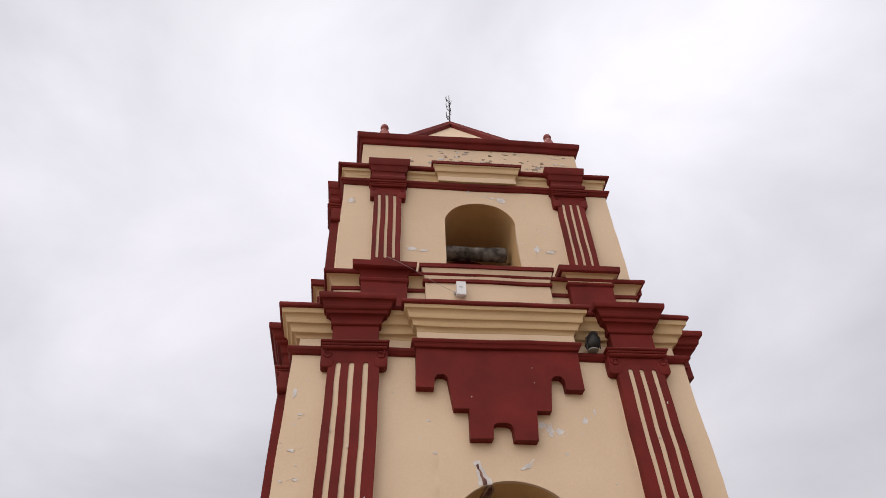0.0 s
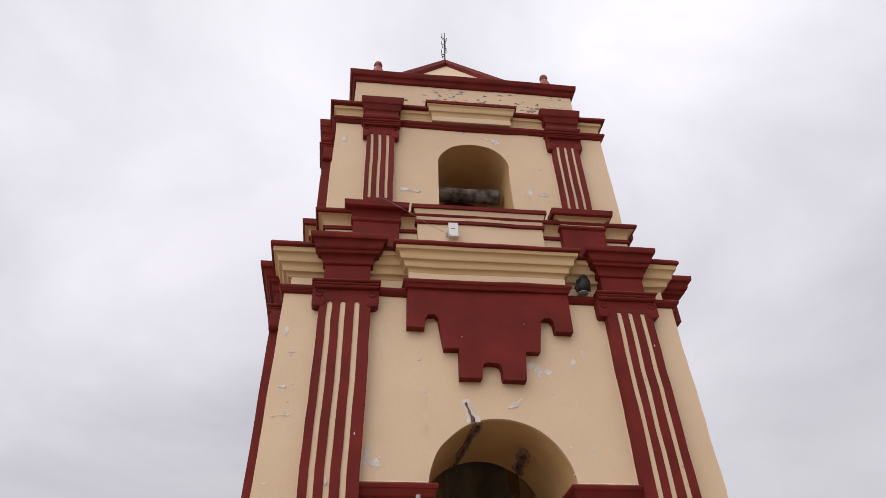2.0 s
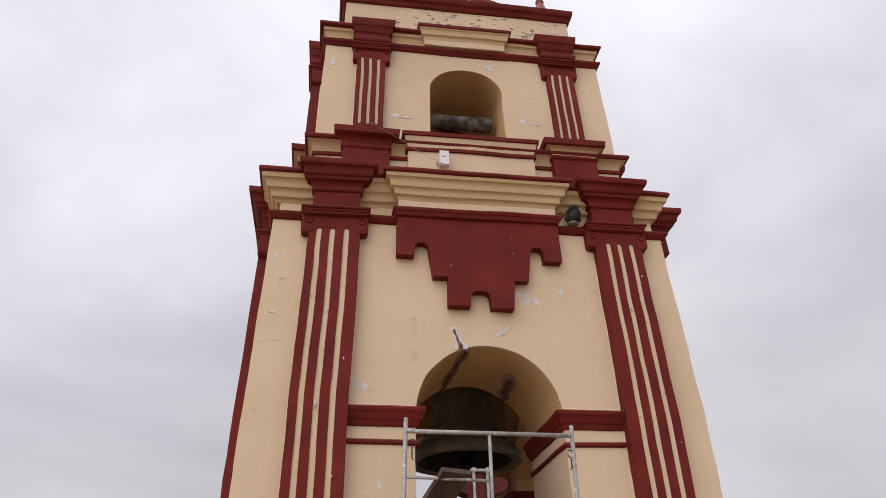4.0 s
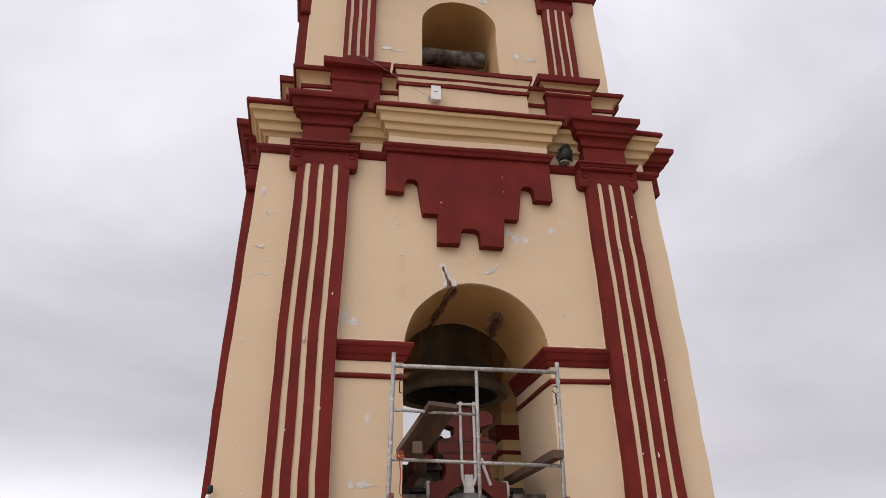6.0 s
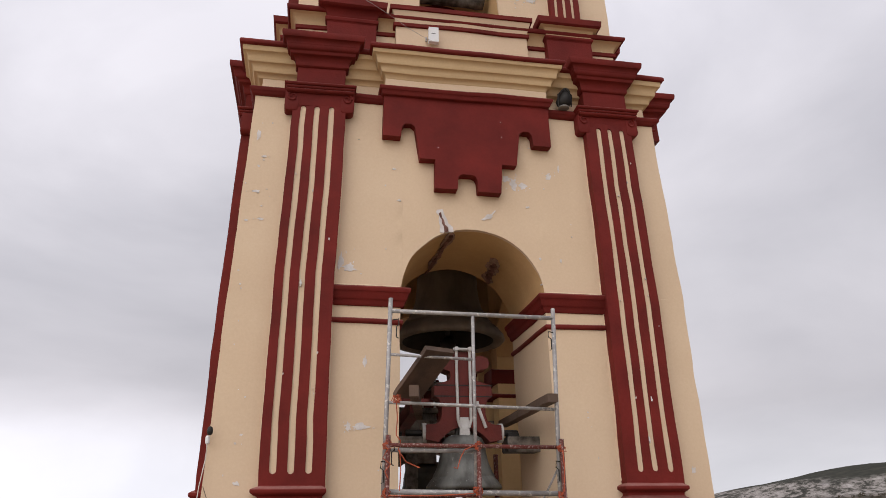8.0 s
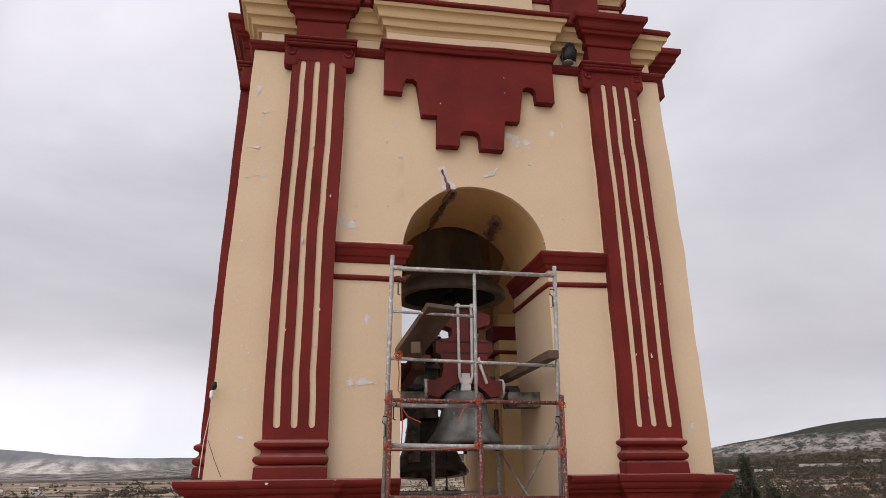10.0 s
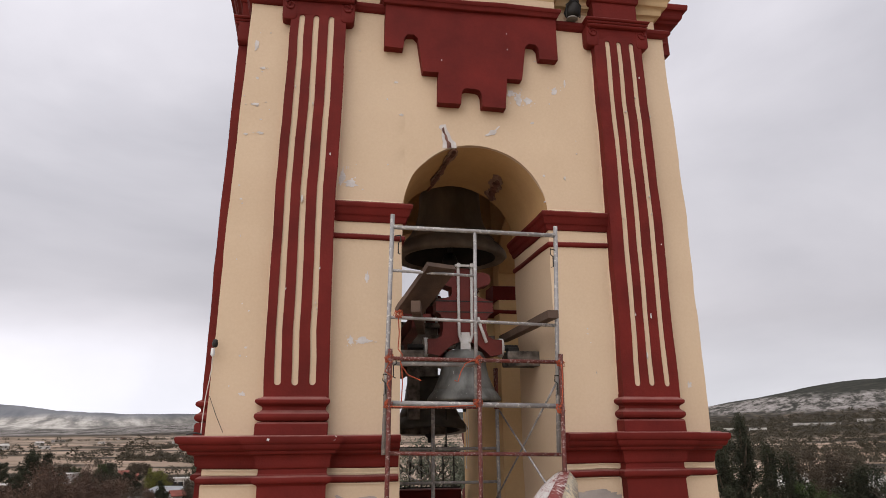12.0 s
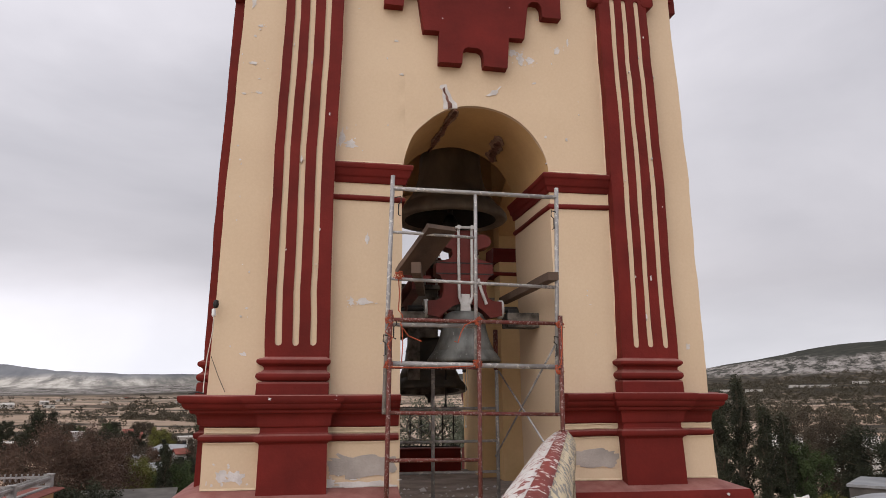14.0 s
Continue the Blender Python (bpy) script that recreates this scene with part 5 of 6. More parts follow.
loft(bm, [[p - sd * 0.125 + Vector((0, 0, 10.25)), p + sd * 0.135 + Vector((0, 0, 10.25)), p + sd * 0.13 + Vector((0, 0, 11.545)), p - sd * 0.125 + Vector((0, 0, 11.545))] for p in [a + (b - a) * i / 12 for i in range(13)]])
part("wall_body", bm, COPING_SIDE, cw, "mouldy cream parapet wall")
SECTION = ((-0.185, 11.49), (-0.185, 11.52), (-0.12, 11.58), (-0.05, 11.635), (0.0, 11.655), (0.045, 11.662), (0.08, 11.65), (0.125, 11.60), (0.150, 11.55), (0.150, 11.49))


def coping_run(i0, i1, lift):
    bm = bmesh.new()
    rings = []
    for i in range(44):
        p = a + (b - a) * i / 43
        ring = []
        for w, z in SECTION[i0:i1]:
            k = noise.noise(Vector((p.x * 5, p.y * 5, w * 9))) * 0.010
            ring.append(p + sd * (w + k * 0.6) + Vector((0, 0, z + k + lift)))
        ring += [q - Vector((0, 0, 0.05)) for q in ring[::-1]]
        rings.append(ring)
    loft(bm, rings)
    return bm


part("coping_slope", coping_run(0, 5, 0.0), COPING, cw, "worn white and red coping slope", True)
part("coping_ridge", coping_run(4, 7, 0.003), COPING_RIDGE, cw, "red coping ridge with peeling paint", True)
part("coping_side", coping_run(6, 10, 0.0), COPING_SIDE, cw, "mouldy cream side of the coping", True)

# ---------------------------------------------------------------- ground, valley and hills
def from_eye(az, dist, z=0.0):
    return Vector((EYE[0] + dist * math.sin(radians(az)), EYE[1] + dist * math.cos(radians(az)), z))


def bumpy(x, y, s):
    return noise.noise(Vector((x / s, y / s, 0.37)))


def smooth_step(a, b, v):
    t = min(1, max(0, (v - a) / (b - a)))
    return t * t * (3 - 2 * t)


def ground_height(x, y):
    r = math.hypot(x, y)
    az = math.degrees(math.atan2(x, y))
    z = 0.35 * bumpy(x, y, 60) * smooth_step(40, 200, r)
    # the stony hill to the east
    e = smooth_step(8, 62, az) * (1 - smooth_step(120, 170, az))
    z += e * 48 * smooth_step(330, 1300, r)
    z += e * 192 * smooth_step(1100, 2500, r) * (0.88 + 0.25 * bumpy(x, y, 700) + 0.07 * bumpy(x, y, 160) + 0.03 * bumpy(x, y, 60)) * (1 - smooth_step(3300, 4700, r))
    z += smooth_step(700, 1500, r) * 3 * bumpy(x, y, 90) * e
    # far range all round
    far = 0.55 + 0.33 * bumpy(x, y, 1900) + 0.14 * bumpy(x, y, 620) + 0.05 * bumpy(x, y, 210)
    z += smooth_step(3400, 6400, r) * 305 * far * (1 - 0.6 * e)
    z += smooth_step(2300, 3600, r) * 28 * (0.5 + bumpy(x, y, 800)) * (1 - e)
    return z


verts, faces = [(0.0, 0.0, 0.0)], []
radii = [12 * 1.062 ** i for i in range(110)]
N = 288
for r in radii:
    for k in range(N):
        a = 2 * math.pi * k / N
        x, y = r * math.sin(a), r * math.cos(a)
        verts.append((x, y, ground_height(x, y)))
for k in range(N):
    faces.append((0, 1 + (k + 1) % N, 1 + k))
for i in range(len(radii) - 1):
    for k in range(N):
        p, q = 1 + i * N, 1 + (i + 1) * N
        faces.append((p + k, p + (k + 1) % N, q + (k + 1) % N, q + k))
me = bpy.data.meshes.new("ground")
me.from_pydata(verts, [], faces)
for p in me.polygons:
    p.use_smooth = True
ground = tagged(new("ground", me), "dry brown valley with fields, scrub and stony pale hills", "ground", kind="structure")

gm = bpy.data.materials.new("valley_ground")
gm.use_nodes = True
gn, gl = gm.node_tree.nodes, gm.node_tree.links
gb = gn["Principled BSDF"]
gb.inputs["Roughness"].default_value, gb.inputs["Specular IOR Level"].default_value = 1.0, 0.04
gco, gsep = gn.new("ShaderNodeTexCoord"), gn.new("ShaderNodeSeparateXYZ")
gl.new(gco.outputs["Object"], gsep.inputs[0])


def g_noise(scale, detail=6.0, stretch=(1, 1, 1), rough=0.6, turn=0.0):
    rot = gn.new("ShaderNodeMapping")
    rot.inputs["Rotation"].default_value = (0, 0, radians(turn))
    gl.new(gco.outputs["Object"], rot.inputs[0])
    mp = gn.new("ShaderNodeMapping")
    mp.inputs["Scale"].default_value = stretch
    t = gn.new("ShaderNodeTexNoise")
    t.inputs["Scale"].default_value, t.inputs["Detail"].default_value, t.inputs["Roughness"].default_value = scale, detail, rough
    gl.new(rot.outputs[0], mp.inputs[0])
    gl.new(mp.outputs[0], t.inputs["Vector"])
    return t.outputs["Fac"]


def g_ramp(value, stops):
    r = gn.new("ShaderNodeValToRGB")
    for e, (p, c) in zip(r.color_ramp.elements, (stops[0], stops[-1])):
        e.position, e.color = p, (*c, 1)
    for p, c in stops[1:-1]:
        r.color_ramp.elements.new(p).color = (*c, 1)
    gl.new(value, r.inputs[0])
    return r.outputs[0]


def g_mix(fac, a, b):
    m = gn.new("ShaderNodeMixRGB")
    gl.new(fac, m.inputs[0])
    gl.new(a, m.inputs[1])
    gl.new(b, m.inputs[2])
    return m.outputs[0]


def g_range(value, a, b):
    m = gn.new("ShaderNodeMapRange")
    m.inputs["From Min"].default_value, m.inputs["From Max"].default_value = a, b
    gl.new(value, m.inputs["Value"])
    return m.outputs[0]


vor = gn.new("ShaderNodeTexVoronoi")
vor.inputs["Scale"].default_value = 0.009
vmap = gn.new("ShaderNodeMapping")
vmap.inputs["Scale"].default_value, vmap.inputs["Rotation"].default_value = (0.45, 1.3, 0), (0, 0, 0.25)
gl.new(gco.outputs["Object"], vmap.inputs[0])
gl.new(vmap.outputs[0], vor.inputs["Vector"])
vsep = gn.new("ShaderNodeSeparateColor")
gl.new(vor.outputs["Color"], vsep.inputs[0])
fields = g_ramp(vsep.outputs[0], [(0.0, (0.19, 0.15, 0.115)), (0.3, (0.40, 0.29, 0.22)), (0.55, (0.15, 0.125, 0.095)), (0.75, (0.50, 0.39, 0.315)), (1.0, (0.27, 0.20, 0.15))])
scrub = g_ramp(g_noise(0.05, 8, (1.0, 0.35, 1.0), 0.6, 20.0), [(0.42, (0.030, 0.027, 0.021)), (0.56, (0.058, 0.048, 0.037)), (0.70, (0.18, 0.135, 0.10))])
plain = g_mix(g_ramp(g_noise(0.012, 7, (0.6, 1.4, 1)), [(0.50, (0, 0, 0)), (0.56, (1, 1, 1))]), fields, scrub)
rock = g_ramp(g_noise(0.045, 10, (1.0, 0.19, 0.6), 0.76, 36.0), [(0.41, (0.028, 0.028, 0.024)), (0.475, (0.075, 0.07, 0.062)), (0.51, (0.19, 0.172, 0.162)), (0.66, (0.37, 0.345, 0.335))])
wood = g_ramp(g_noise(0.03, 8), [(0.35, (0.024, 0.026, 0.022)), (0.75, (0.058, 0.054, 0.045))])
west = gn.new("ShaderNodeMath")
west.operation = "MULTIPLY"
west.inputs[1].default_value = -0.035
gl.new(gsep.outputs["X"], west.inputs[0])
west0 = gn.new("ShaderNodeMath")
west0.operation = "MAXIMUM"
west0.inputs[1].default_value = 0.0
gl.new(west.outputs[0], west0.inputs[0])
rise = gn.new("ShaderNodeMath")
gl.new(west0.outputs[0], rise.inputs[0])
gl.new(gsep.outputs["Z"], rise.inputs[1])
edge = gn.new("ShaderNodeMath")
edge.operation = "MULTIPLY_ADD"
edge.inputs[1].default_value = 90.0
gl.new(g_noise(0.004, 6), edge.inputs[0])
gl.new(rise.outputs[0], edge.inputs[2])
# Western hills: lightening and blue-grey put distance haze into the colour.
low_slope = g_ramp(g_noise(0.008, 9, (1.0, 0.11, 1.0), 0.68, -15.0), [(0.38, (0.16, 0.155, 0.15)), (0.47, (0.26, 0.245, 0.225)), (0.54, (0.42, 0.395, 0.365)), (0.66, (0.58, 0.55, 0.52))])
hazed_slope = g_ramp(g_noise(0.004, 9, (1.0, 0.10, 1.0), 0.62, -15.0), [(0.36, (0.13, 0.135, 0.15)), (0.58, (0.19, 0.195, 0.21)), (0.66, (0.20, 0.20, 0.20)), (0.74, (0.38, 0.37, 0.36))])
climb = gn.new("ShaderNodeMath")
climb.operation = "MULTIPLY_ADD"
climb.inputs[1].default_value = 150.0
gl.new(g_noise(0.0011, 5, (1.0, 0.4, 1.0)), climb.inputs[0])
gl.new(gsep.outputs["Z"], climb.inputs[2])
hazed_wood = g_mix(g_range(climb.outputs[0], 165.0, 215.0), low_slope, hazed_slope)
wood = g_mix(g_range(west0.outputs[0], 8.0, 40.0), wood, hazed_wood)
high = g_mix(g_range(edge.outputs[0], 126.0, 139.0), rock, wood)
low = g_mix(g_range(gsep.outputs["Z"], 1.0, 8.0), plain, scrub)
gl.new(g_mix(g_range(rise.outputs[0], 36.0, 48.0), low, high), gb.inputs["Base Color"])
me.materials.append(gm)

# ---------------------------------------------------------------- trees
BARK = surface("bark", (0.11, 0.085, 0.065), (0.05, 0.04, 0.03), 0.9, 3, 25, 0.8)


def leaf_material(name, base, dark):
    return surface(name, base, dark, 0.7, 0.9, 6, 0.0, mix=(0.3, 0.7), random_tone=0.12, gloss=0.12)


BROWN_LEAF = leaf_material("dry_brown_foliage", (0.125, 0.078, 0.058), (0.052, 0.035, 0.028))
DARK_LEAF = leaf_material("dark_green_foliage", (0.044, 0.047, 0.029), (0.018, 0.020, 0.014))
DUSK_LEAF = leaf_material("dull_brown_foliage", (0.095, 0.072, 0.052), (0.042, 0.034, 0.026))
PALE_LEAF = leaf_material("grey_green_foliage", (0.115, 0.12, 0.088), (0.045, 0.05, 0.034))
GREEN_LEAF = leaf_material("green_foliage", (0.060, 0.080, 0.032), (0.024, 0.034, 0.015))
YELLOW_LEAF = leaf_material("yellow_green_foliage", (0.15, 0.145, 0.04), (0.075, 0.078, 0.024))
rng = np.random.default_rng(5)


def leaf_cloud(centres, spread, count, size):
    """Small bent leaf sprays scattered round the ends of the twigs."""
    c = np.array(centres)[rng.integers(0, len(centres), count)]
    p = c + rng.normal(0, 1, (count, 3)) * spread
    d1 = rng.normal(0, 1, (count, 3))
    d1 /= np.linalg.norm(d1, axis=1)[:, None]
    d2 = np.cross(d1, rng.normal(0, 1, (count, 3)))
    d2 /= np.linalg.norm(d2, axis=1)[:, None]
    s = size * rng.uniform(0.5, 1.3, (count, 1))
    quad = np.stack([p - d1 * s, p + d2 * s * 0.45, p + d1 * s, p - d2 * s * 0.45], 1).reshape(-1, 3)
    return quad, np.arange(count * 4).reshape(-1, 4)


def tree(name, height, width, leaf, label, group, trunk_part=0.25, shape="round", leaves=5200, size=0.26, at=(0, 0, 0)):
    th = thing(name, at, label, "tree", group)
    bm = bmesh.new()
    base = Vector(at)
    top = height * (0.93 if shape != "round" else 0.72)
    r0 = 0.028 * height
    trunk = [base + Vector((bumpy(i * 7.0, height, 9) * 0.25, bumpy(height, i * 5.0, 9) * 0.25, top * i / 7 - 0.3)) for i in range(8)]
    path_tube(bm, trunk, [r0 * (1.25 - 0.15 * i) * (1.25 if i == 0 else 1) for i in range(8)], 8)
    tips = []
    n = 26 if shape == "round" else 34
    for k in range(n):
        t = trunk_part + (1 - trunk_part) * ((k + 0.5) / n)
        if shape == "round":
            reach = width / 2 * math.sqrt(max(0.05, 1 - ((t - 0.58) / 0.50) ** 2)) * random.uniform(0.55, 1.08)
        elif shape == "column":
            reach = width / 2 * (1 - t ** 3) ** 0.5 * random.uniform(0.5, 1.0) * (0.6 + 0.4 * min(1, t * 4))
        else:
            reach = width / 2 * (1.05 - t) ** 0.6 * random.uniform(0.35, 1.35)
        a = k * 2.399 + random.uniform(-0.4, 0.4)
        o = base + Vector((0, 0, min(top, height * t * 0.8)))
        e = base + Vector((reach * math.cos(a), reach * math.sin(a), height * t))
        mid = (o + e) / 2 + Vector((0, 0, -0.04 * height * random.random()))
        path_tube(bm, [o, mid, e], [r0 * 0.42, r0 * 0.26, r0 * 0.08], 5)
        for u in (0.45, 0.7, 0.88, 1.0):
            tips.append(list(o + (e - o) * u + Vector((random.uniform(-1, 1), random.uniform(-1, 1), random.uniform(-0.6, 0.9))) * width * 0.05))
    part("trunk", bm, BARK, th)
    sp = width * (0.048 if shape == "round" else 0.06)
    v, f = leaf_cloud(tips, sp, int(leaves * 2.0) if size > 0.1 else leaves, size * 0.68 if size > 0.1 else size)
    m = bpy.data.meshes.new("crown")
    m.from_pydata(v.tolist(), [], f.tolist())
    m.materials.append(leaf)
    crown = new("crown", m)
    crown.parent = th
    crown.matrix_parent_inverse = Matrix.Translation(-Vector(at))
    return th


random.seed(21)
tree("broad_tree", 8.5, 11.5, BROWN_LEAF, "broad bare-looking brown tree among the houses", "trees of the town", leaves=64000, size=0.085, at=from_eye(-16.8, 74))
tree("broad_tree", 7.4, 6.0, BROWN_LEAF, "brown half-bare tree beside the houses", "trees of the town", leaves=14000, size=0.12, at=from_eye(-14.6, 80))
tree("broad_tree", 9.6, 4.8, DARK_LEAF, "dark green tree behind the brown tree", "trees of the town", leaves=10400, size=0.18, at=from_eye(-18.6, 122))
tree("broad_tree", 5.2, 5.0, YELLOW_LEAF, "yellow-green leafy small tree", "trees of the town", 0.3, leaves=9000, size=0.12, at=from_eye(-12.4, 84))
tree("broad_tree", 5.0, 5.0, GREEN_LEAF, "low green tree between the roofs", "trees of the town", 0.12, leaves=8400, size=0.14, at=from_eye(-9.4, 78))
tree("broad_tree", 4.8, 5.0, DARK_LEAF, "dark green tree behind the roofs", "trees of the town", 0.15, leaves=9600, size=0.16, at=from_eye(-12.7, 150))
tree("broad_tree", 5.8, 4.6, YELLOW_LEAF, "yellow-green tree behind the roofs", "trees of the town", 0.15, leaves=6000, size=0.15, at=from_eye(-11.0, 140))
tree("broad_tree", 4.6, 7.0, DARK_LEAF, "low dark tree under the big brown one", "trees of the town", 0.1, leaves=9600, size=0.15, at=from_eye(-16.2, 66))
tree("broad_tree", 4.4, 5.0, BROWN_LEAF, "brown tree between white houses", "trees of the town", 0.1, leaves=8000, size=0.13, at=from_eye(-10.9, 112))
tree("broad_tree", 3.8, 5.0, DARK_LEAF, "dark green tree between white houses", "trees of the town", 0.1, leaves=9000, size=0.15, at=from_eye(-9.0, 100))
tree("broad_tree", 5.6, 8.0, DARK_LEAF, "dark green tree behind the roofs", "trees of the town", 0.1, leaves=8000, size=0.17, at=from_eye(-15.0, 140))
tree("broad_tree", 4.4, 6.0, BROWN_LEAF, "brown tree behind the roofs", "trees of the town", 0.1, leaves=8000, size=0.17, at=from_eye(-20.4, 135))
tree("broad_tree", 3.2, 5.0, GREEN_LEAF, "low green tree between the roofs", "trees of the town", 0.1, leaves=7000, size=0.13, at=from_eye(-11.6, 92))
tree("cypress", 7.9, 1.7, DARK_LEAF, "slim dark cypress among roofs", "cypresses", 0.03, "column", 8400, 0.11, from_eye(-10.55, 70))
tree("cypress", 6.6, 1.5, DARK_LEAF, "slim dark cypress among roofs", "cypresses", 0.03, "column", 6400, 0.11, from_eye(-19.55, 118))
tree("cypress", 8.2, 2.2, DARK_LEAF, "slim dark cypress among roofs", "cypresses", 0.03, "column", 7200, 0.13, from_eye(-21.0, 112))
tree("tall_tree", 11.9, 4.0, DARK_LEAF, "tall narrow dark tree rising past the tower", "tall trees behind the tower", 0.08, "spire", 11000, 0.13, from_eye(30.4, 60))
tree("tall_tree", 13.2, 3.0, DARK_LEAF, "tall narrow dark tree with a bare tip", "tall trees behind the tower", 0.08, "spire", 8200, 0.13, from_eye(31.8, 62))
tree("tall_tree", 10.9, 3.2, DARK_LEAF, "tall narrow dark tree rising past the tower", "tall trees behind the tower", 0.08, "spire", 8200, 0.13, from_eye(33.4, 60))
tree("tall_tree", 10.2, 2.8, DARK_LEAF, "tall narrow dark tree beside the round trees", "tall trees behind the tower", 0.08, "spire", 7000, 0.13, from_eye(34.7, 61))
tree("broad_tree", 9.6, 9.0, DUSK_LEAF, "brownish dark broad tree behind the sheds", "trees of the town", 0.12, leaves=15600, size=0.16, at=from_eye(36.2, 88))
tree("broad_tree", 9.4, 6.5, DUSK_LEAF, "brownish tree behind the sheds", "trees of the town", 0.12, leaves=10800, size=0.16, at=from_eye(38.1, 90))
tree("broad_tree", 8.0, 4.6, GREEN_LEAF, "round green leafy tree", "trees of the town", 0.1, leaves=12400, size=0.13, at=from_eye(35.6, 62))
tree("broad_tree", 8.0, 8.0, DARK_LEAF, "dark broad tree over the metal roofs", "trees of the town", 0.1, leaves=13200, size=0.16, at=from_eye(39.8, 86))
tree("broad_tree", 8.0, 8.0, DARK_LEAF, "dark broad tree over the metal roofs", "trees of the town", 0.1, leaves=11200, size=0.16, at=from_eye(42.6, 84))
tree("broad_tree", 4.6, 4.0, YELLOW_LEAF, "low yellow-brown tree beside the metal roofs", "trees of the town", 0.1, leaves=6000, size=0.12, at=from_eye(37.6, 60))
tree("broad_tree", 11.0, 10.0, PALE_LEAF, "grey-green tree seen through the rear arch", "trees of the town", 0.1, leaves=10000, size=0.16, at=from_eye(9.5, 70))
tree("broad_tree", 10.0, 9.0, PALE_LEAF, "grey-green tree seen through the rear arch", "trees of the town", 0.1, leaves=10000, size=0.16, at=from_eye(13.0, 62))

# scrub over the valley floor
bush_v, bush_f, count = [], [], 0
spots = []
for k in range(900):
    spots.append((random.uniform(-32, 22), 110 * (1500 / 110) ** random.random(), 1.0))
for k in range(5200):
    spots.append((random.uniform(22, 52), 300 * (1400 / 300) ** random.random(), 1.0))
for k in range(160):
    spots.append((random.uniform(22, 52), random.uniform(105, 190), 1.0))
# hedges along the fields
for k in range(16):
    a0, d0, lean = random.uniform(-28, -6), 230 * (1700 / 230) ** random.random(), random.uniform(-0.012, 0.012)
    for j in range(44):
        az = a0 + j * 0.16 * random.uniform(0.8, 1.2)
        spots.append((az, d0 * (1 + lean * j) + random.uniform(-3, 3), 0.8))
for az, dist, k in spots:
    p = from_eye(az, dist)
    if k == 1.0 and az < 22 and noise.noise(p / 130) < 0.0 and random.random() < 0.9:
        continue
    g = ground_height(p.x, p.y)
    w = random.uniform(0.5, 1.5) * (1.7 if random.random() < 0.08 else 1) * (1 + dist / 900)
    h = w * random.uniform(0.55, 1.1)
    m = 150 if dist < 420 else 60
    fine = 0.07 if dist < 420 else 0.11
    q = rng.normal(0, 1, (m, 3))
    q /= np.linalg.norm(q, axis=1)[:, None]
    q = q * rng.uniform(0.55, 1.0, (m, 1)) * np.array([w, w, h]) + np.array([p.x, p.y, g + h * 0.6])
    d1 = rng.normal(0, 1, (m, 3)) * w * fine
    d2 = rng.normal(0, 1, (m, 3)) * w * fine
    bush_v.append(np.stack([q - d1, q + d2, q + d1, q - d2], 1).reshape(-1, 3))
    bush_f.append(np.arange(m * 4).reshape(-1, 4) + count)
    count += m * 4
m = bpy.data.meshes.new("scrub")
m.from_pydata(np.concatenate(bush_v).tolist(), [], np.concatenate(bush_f).tolist())
m.materials.append(leaf_material("scrub_foliage", (0.080, 0.066, 0.046), (0.034, 0.030, 0.022)))
tagged(new("scrub", m), "dark brownish scrub scattered over the valley", "scrub", kind="stuff")

# ---------------------------------------------------------------- houses and sheds of the town
WHITE_WALL = surface("white_house_paint", (0.50, 0.48, 0.46), (0.34, 0.32, 0.30), 0.85, 0.6, 8, 0.1, random_tone=0.1)
TERRACOTTA = surface("clay_roof", (0.22, 0.065, 0.05), (0.15, 0.048, 0.036), 0.85, 1.2, 9, 0.3)
OCHRE_WALL = surface("ochre_house_paint", (0.46, 0.30, 0.15), (0.34, 0.22, 0.11), 0.85, 0.8, 9, 0.2)
TIN = surface("pale_metal_roof", (0.30, 0.305, 0.32), (0.19, 0.19, 0.20), 0.5, 0.5, 8, 0.1, metal=0.3, streak=0.3)
GREY_ROOF = surface("old_grey_roof", (0.105, 0.095, 0.088), (0.06, 0.054, 0.05), 0.9, 0.8, 9, 0.3)
STONE = surface("grey_stone_balusters", (0.33, 0.32, 0.315), (0.2, 0.19, 0.185), 0.85, 1.5, 12, 0.3)
GLASS = surface("dark_window_glass", (0.03, 0.035, 0.04), (0.02, 0.022, 0.025), 0.1, 2, 10, 0.0)


def local_box(bm, m, x0, x1, y0, y1, z0, z1):
    ring = lambda z: [m @ Vector(p) for p in ((x0, y0, z), (x1, y0, z), (x1, y1, z), (x0, y1, z))]
    loft(bm, [ring(z0), ring(z1)])


